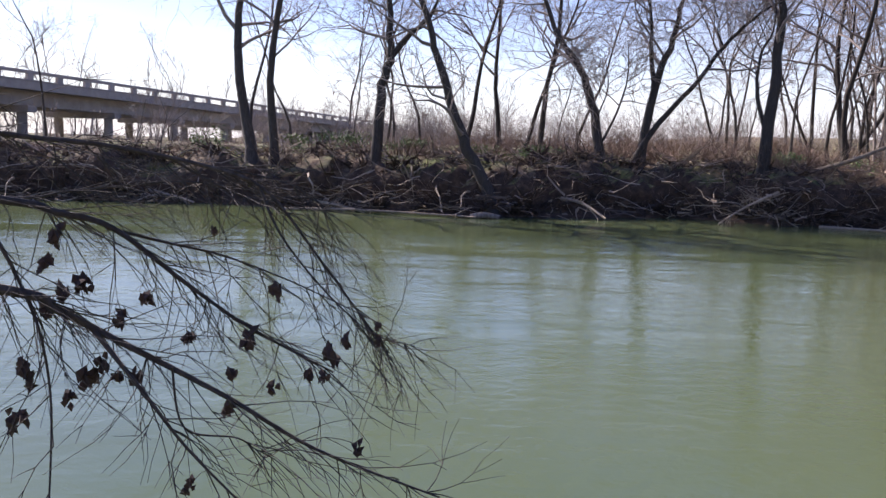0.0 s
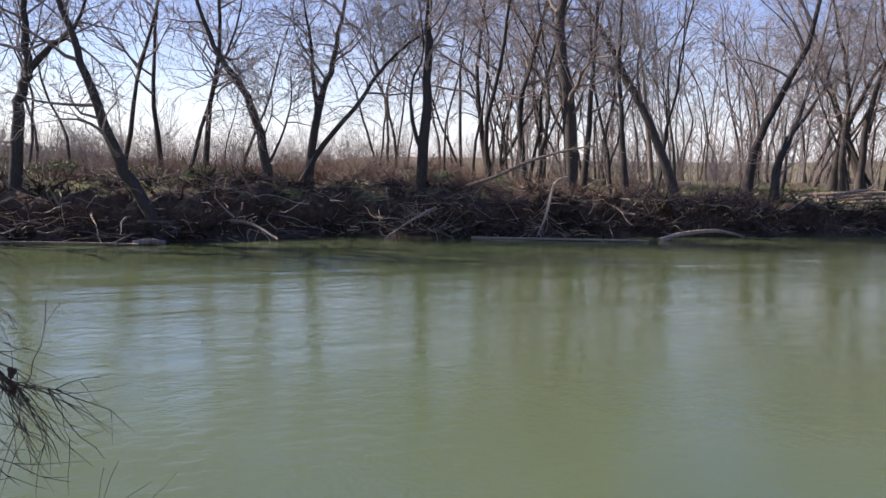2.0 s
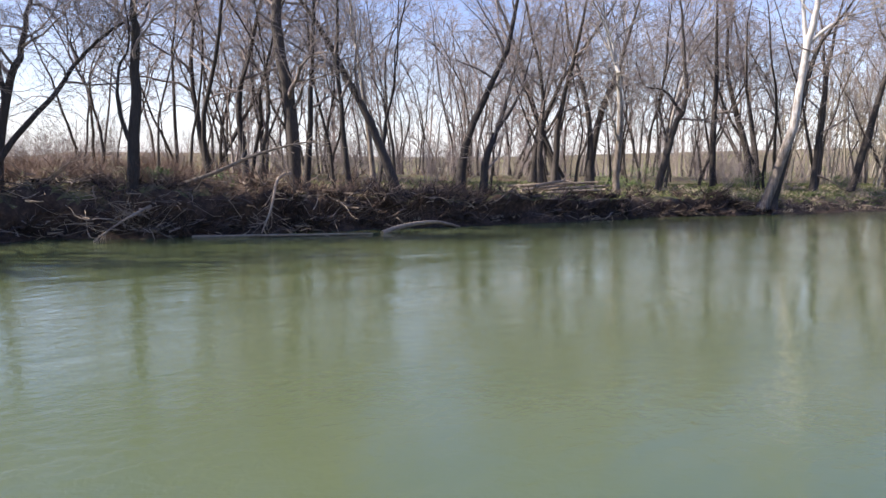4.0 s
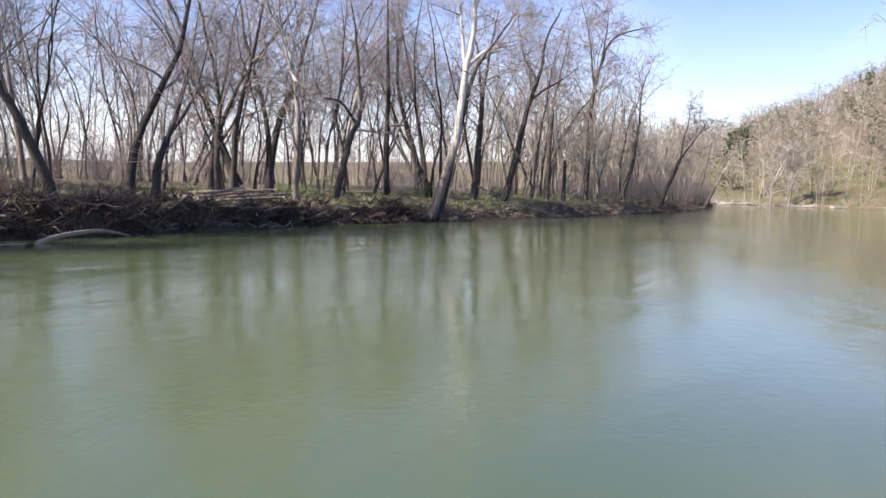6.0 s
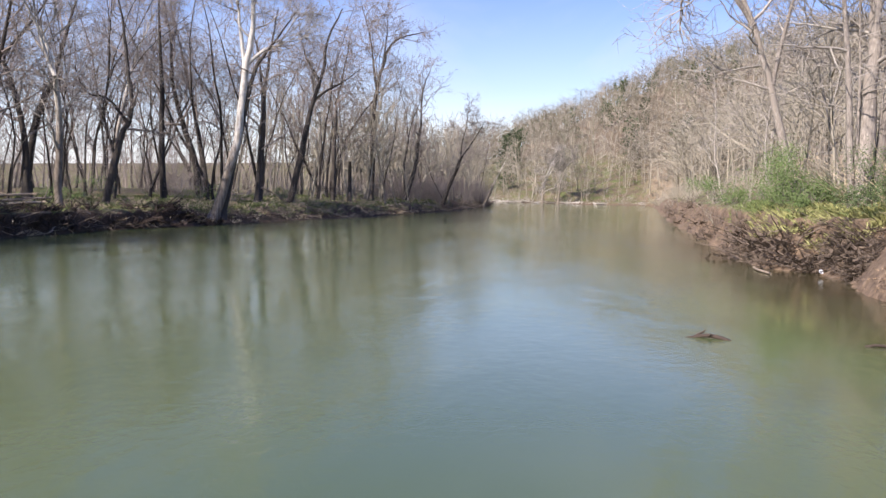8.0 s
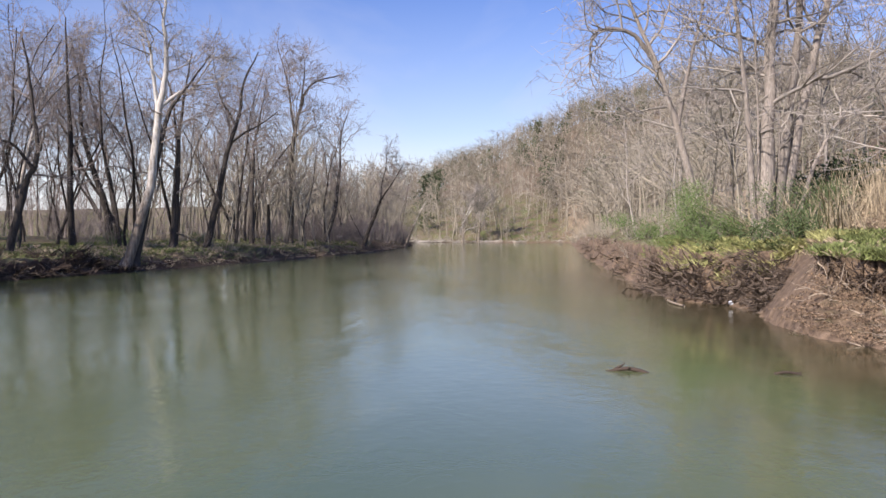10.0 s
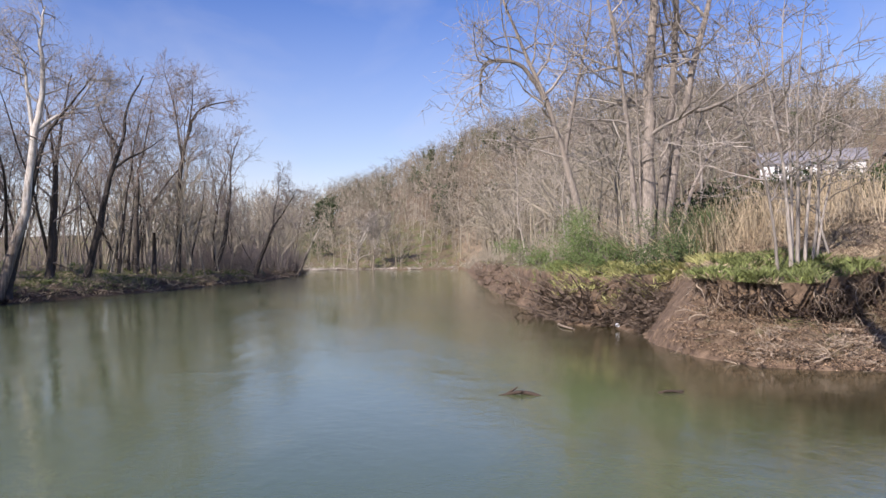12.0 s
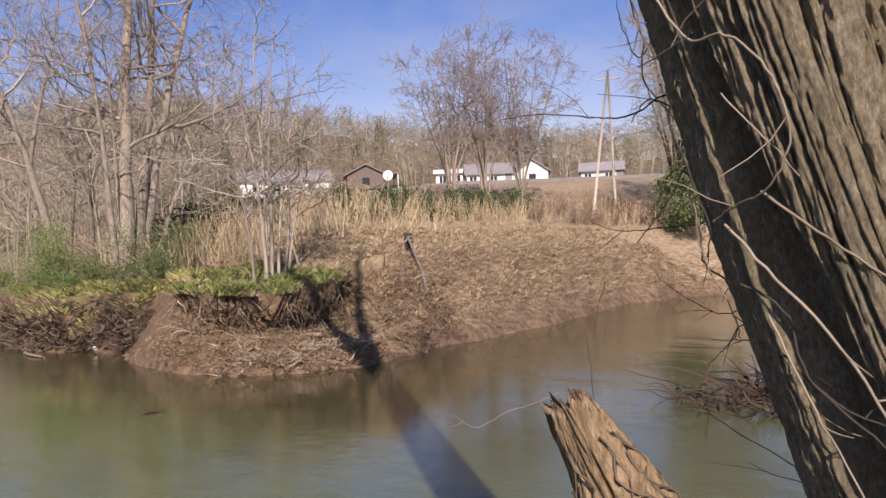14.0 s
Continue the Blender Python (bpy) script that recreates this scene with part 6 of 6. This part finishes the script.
vine([(1.3, -1.95, 3.36), (1.47, -2.01, 3.38), (1.53, -1.97, 3.41), (1.57, -1.94, 3.35)], 0.012, 0.004, M_BARK, TW, "twig", 21, 5)
vine([(1.22, -2.0, 3.14), (1.41, -2.05, 3.16), (1.47, -2.01, 3.21), (1.51, -1.98, 3.17)], 0.011, 0.004, M_BARK, TW, "twig", 22, 5)


# ---- the broken post of wood beside it
def broken_stub():
    t = new("stump")
    lo, hi = Vector((1.22, -3.06, 0.1)), Vector((2.2, -2.32, 2.41))
    # it stands close by: the shape is laid out at full reach and drawn in towards the bank
    t.location = Vector((0.12, -0.1, 3.0)).lerp(lo, 0.62)
    t.scale = (0.62, 0.62, 0.62)
    d = hi - lo
    n, m = 84, 150
    v = []
    side = d.cross(Vector((0, 0, 1))).normalized()
    oth = d.cross(side).normalized()
    for i in range(m):
        u = i / (m - 1)
        u = 1 - (1 - u) * 1.35
        c = d * u
        r0 = 0.085 + 0.085 * min(1.0, (1 - u) / 0.17) + 0.05 * max(0.0, 0.83 - u)
        for k in range(n):
            a = 2 * math.pi * k / n
            g = noise.noise(Vector((math.cos(a) * 2.5, math.sin(a) * 2.5, u * 3)))
            h_ = noise.noise(Vector((math.cos(a) * 9, math.sin(a) * 9, u * 5)))
            split = noise.noise(Vector((math.cos(a) * 6, math.sin(a) * 6, u * 4 + 3)))
            strand = noise.noise(Vector((math.cos(a) * 16, math.sin(a) * 16, u * 14)))
            r = r0 * (1 + 0.2 * g + 0.14 * h_ - 0.34 * max(0.0, 1 - abs(split) * 6) + 0.17 * strand + 0.1 * noise.noise(Vector((math.cos(a) * 12, math.sin(a) * 12, u * 42))))
            tip = d.normalized() * (0.08 * max(0.0, u - 0.93) / 0.07 * (0.2 + abs(noise.noise(Vector((math.cos(a) * 7, math.sin(a) * 7, 1.0)))) * 1.5)) if u > 0.93 else Vector()
            q = c + side * (r * math.cos(a)) + oth * (r * math.sin(a)) + tip
            v.append(tuple(q))
    v.append(tuple(d * 0.985))
    b = Buf()
    b.v = v
    for i in range(m - 1):
        for k in range(n):
            k2 = (k + 1) % n
            b.f.append((i * n + k, i * n + k2, (i + 1) * n + k2, (i + 1) * n + k))
    for k in range(n):
        b.f.append(((m - 1) * n + k, (m - 1) * n + (k + 1) % n, m * n))
    part("trunk", b, M_SPLIT, t)
    rng = random.Random(9)
    for _ in range(34):
        w = Buf()
        a0, u0 = rng.uniform(2.0, 4.3), rng.uniform(0.78, 0.97)
        q = []
        for k in range(9):
            a, u = a0 + k * rng.uniform(-0.12, 0.22), u0 - k * 0.028
            r = (0.085 + 0.085 * min(1.0, (1 - u) / 0.17) + 0.05 * max(0.0, 0.83 - u)) * 1.08 + 0.008
            q.append(d * u + side * (r * math.cos(a)) + oth * (r * math.sin(a)))
        w.tube(spline(q, 2), taper(len(spline(q, 2)), rng.uniform(0.0025, 0.0055), 0.002), 5)
        part("creeper", w, M_ROOT, t, "dark dry creeper stem")
    return tagged(t, "broken splintered tan tree stub rising from the bank", "stump")


broken_stub()
vine([(2.22, -2.28, 2.48), (2.26, -2.2, 2.45), (2.3, -2.1, 2.43), (2.36, -2.0, 2.38), (2.38, -1.9, 2.44)], 0.006, 0.003, M_VINE, "thin pale twig beside the broken stub", "twig", 30, 2)
vine([(2.02, -2.45, 2.2), (2.05, -2.3, 2.42), (2.06, -2.28, 2.6), (2.07, -2.27, 2.72)], 0.007, 0.003, M_BARK, "thin dark shoot beside the broken stub", "twig", 31, 1)
rng_d = np.random.default_rng(21)
p = np.column_stack([rng_d.normal(8.1, 0.7, 70), rng_d.normal(-14.4, 1.1, 70), np.full(70, -0.12)])
strew("cove_debris", [stick_heap(230 + i, 8, 0.4, 0.016) for i in range(4)], rows(rng_d, p, (0.5, 1.0), (0.5, 2.2), 0.6), M_DARKROOT, "drowned dark branches at the edge of the cove", "debris")


# ---- the branch that hangs over the water
def hanging_branch():
    t = new("tree")
    foot = Vector((-5.2, 1.4, height(-5.2, 1.4)))
    t.location = foot
    tr = Buf()
    pts = spline([Vector((0, 0, -0.3)), Vector((0.2, 0.3, 1.2)), Vector((0.5, 0.8, 2.6)), Vector((0.6, 1.0, 5.0))], 5)
    tr.tube(pts, taper(len(pts), 0.16, 0.08), 9)
    part("trunk", tr, M_BARK, t)
    limbs = (
        (0.02, 0.004, [(-4.7, 2.3, 3.6), (-3.4, 3.5, 3.15), (-2.24, 4.22, 2.99), (-1.77, 4.45, 2.94), (-1.23, 4.63, 2.82), (-0.99, 4.69, 2.69), (-0.74, 4.74, 2.36), (-0.48, 4.78, 2.0), (-0.31, 4.79, 1.78)]),
        (0.03, 0.005, [(-4.7, 2.2, 3.0), (-3.2, 3.3, 2.85), (-2.05, 3.86, 2.69), (-1.85, 3.97, 2.63), (-1.62, 4.07, 2.55), (-1.31, 4.19, 2.27), (-1.01, 4.28, 2.03), (-0.58, 4.36, 1.78)]),
        (0.010, 0.003, [(-1.65, 4.07, 2.55), (-1.41, 4.26, 2.46), (-1.15, 4.34, 2.39), (-0.81, 4.42, 2.25), (-0.42, 4.48, 2.06)]),
        (0.009, 0.002, [(-1.05, 4.67, 2.74), (-0.91, 4.61, 2.47), (-0.66, 4.65, 2.15), (-0.4, 4.68, 1.92), (-0.16, 4.7, 1.85)]),
        (0.034, 0.005, [(-4.8, 2.0, 2.9), (-3.2, 3.0, 2.6), (-1.97, 3.68, 2.31), (-1.77, 3.79, 2.2), (-1.56, 3.89, 2.05), (-1.07, 4.05, 1.73), (-0.63, 4.15, 1.43), (0.01, 4.2, 1.17)]),
        (0.013, 0.005, [(-1.66, 3.85, 2.13), (-1.41, 3.84, 1.82), (-1.22, 3.9, 1.52), (-0.98, 3.98, 1.21)]),
        (0.011, 0.005, [(-2.1, 3.75, 2.66), (-1.96, 3.69, 2.5), (-1.89, 3.73, 2.3), (-1.83, 3.76, 2.07), (-1.8, 3.77, 1.74), (-1.82, 3.76, 1.28)]),
        (0.010, 0.003, [(-3.0, 3.6, 2.85), (-2.34, 4.39, 2.66), (-2.06, 4.54, 2.69), (-1.74, 4.67, 2.73), (-1.49, 4.76, 2.75), (-1.28, 4.83, 2.73)]),
        (0.008, 0.002, [(-1.5, 4.55, 2.88), (-1.19, 4.75, 2.69), (-0.82, 4.83, 2.61), (-0.66, 4.85, 2.61)]),
        (0.008, 0.002, [(-1.6, 4.5, 2.9), (-1.05, 4.99, 2.77), (-0.79, 5.04, 2.66)]),
        (0.007, 0.002, [(-1.3, 3.95, 1.9), (-1.25, 3.97, 1.59), (-1.02, 4.07, 1.51), (-0.88, 4.1, 1.43), (-0.63, 4.15, 1.51)]))
    rng = random.Random(6)
    fine = []
    for r0, r1, q in limbs:
        b = Buf()
        line = spline([Vector(w) - foot for w in q], 6)
        b.tube(line, taper(len(line), r0, r1), 6)
        part("limb", b, M_BARK, t)
        n = max(4, int(sum((line[i + 1] - line[i]).length for i in range(len(line) - 1)) * 13))
        for _ in range(n):
            k = rng.randint(len(line) // 5, len(line) - 2)
            d = (line[k + 1] - line[k]).normalized()
            d = (d * rng.uniform(0.3, 1.0) + Vector((rng.uniform(-0.6, 0.7), rng.gauss(0, 0.4), rng.uniform(-1.1, 0.45)))).normalized()
            tp, tr_ = wander(rng, line[k], d, rng.uniform(0.25, 0.85), 0.0036, 0.0013, 5, 0.2, -0.05)
            fine.append(tp)
            w = Buf()
            w.tube(tp, tr_, 4)
            for _ in range(2):
                j = rng.randint(1, 4)
                sp, sr = wander(rng, tp[j], sub(rng, (tp[j + 1] - tp[j]).normalized(), rng.uniform(0.3, 0.8)), rng.uniform(0.1, 0.4), 0.0026, 0.0012, 3, 0.1, -0.04)
                w.tube(sp, sr, 3)
            part("twig", w, M_BARK, t)
    tagged(t, "leafless branches hanging over the water with withered leaf clumps", "tree")
    spots = ((-1.83, 2.52), (-1.87, 2.39), (-1.73, 2.28), (-1.81, 2.25), (-1.86, 2.17), (-1.47, 2.21), (-1.58, 2.1), (-1.28, 1.98), (-0.99, 1.97), (-0.87, 2.22), (-1.16, 2.54),
             (-0.5, 1.96), (-0.58, 1.88), (-0.62, 1.77), (-0.69, 1.76), (-1.08, 1.79), (-0.89, 1.7), (-1.1, 1.61), (-0.43, 1.36), (-1.29, 1.21), (-1.71, 1.81), (-1.8, 1.73),
             (-1.52, 1.8), (-1.59, 1.82), (-1.65, 1.89), (-1.97, 1.9), (-1.94, 1.83), (-2.01, 1.65), (-1.98, 1.67), (-0.34, 2.04), (-0.34, 1.97))
    for i, (x, z) in enumerate(spots):
        y = math.sqrt(4.15 ** 2 - x * x) + 0.2
        big = 0.5 if i >= 29 or i == 10 else (1.35 if i in (4, 8, 12, 20) else 1.0)
        b = Buf()
        c = Vector((x, y, z)) - foot
        for _ in range(rng.randint(7, 11)):
            o = Vector((rng.gauss(0, 0.013), rng.gauss(0, 0.013), rng.gauss(0, 0.02))) * big
            a = Vector((rng.gauss(0, 0.5), rng.gauss(0, 0.5), -1)).normalized() * rng.uniform(0.02, 0.042) * big
            s = a.orthogonal().normalized() * rng.uniform(0.012, 0.026) * big
            e = a.cross(s).normalized() * 0.012
            k = len(b.v)
            b.v += [tuple(c + o - a), tuple(c + o + s + e), tuple(c + o + a), tuple(c + o - s + e), tuple(c + o - e)]
            b.f += [(k, k + 1, k + 4), (k + 1, k + 2, k + 4), (k + 2, k + 3, k + 4), (k + 3, k, k + 4)]
        near_t = min((w for tp in fine for w in tp), key=lambda w: (w - c).length)
        b.tube([near_t, near_t.lerp(c, 0.5) + Vector((0, 0, 0.02)), c], [0.002, 0.002, 0.002], 4)
        part("withered_leaves", b, M_LEAFDEAD, t, "clump of withered dark brown leaves", False)


hanging_branch()
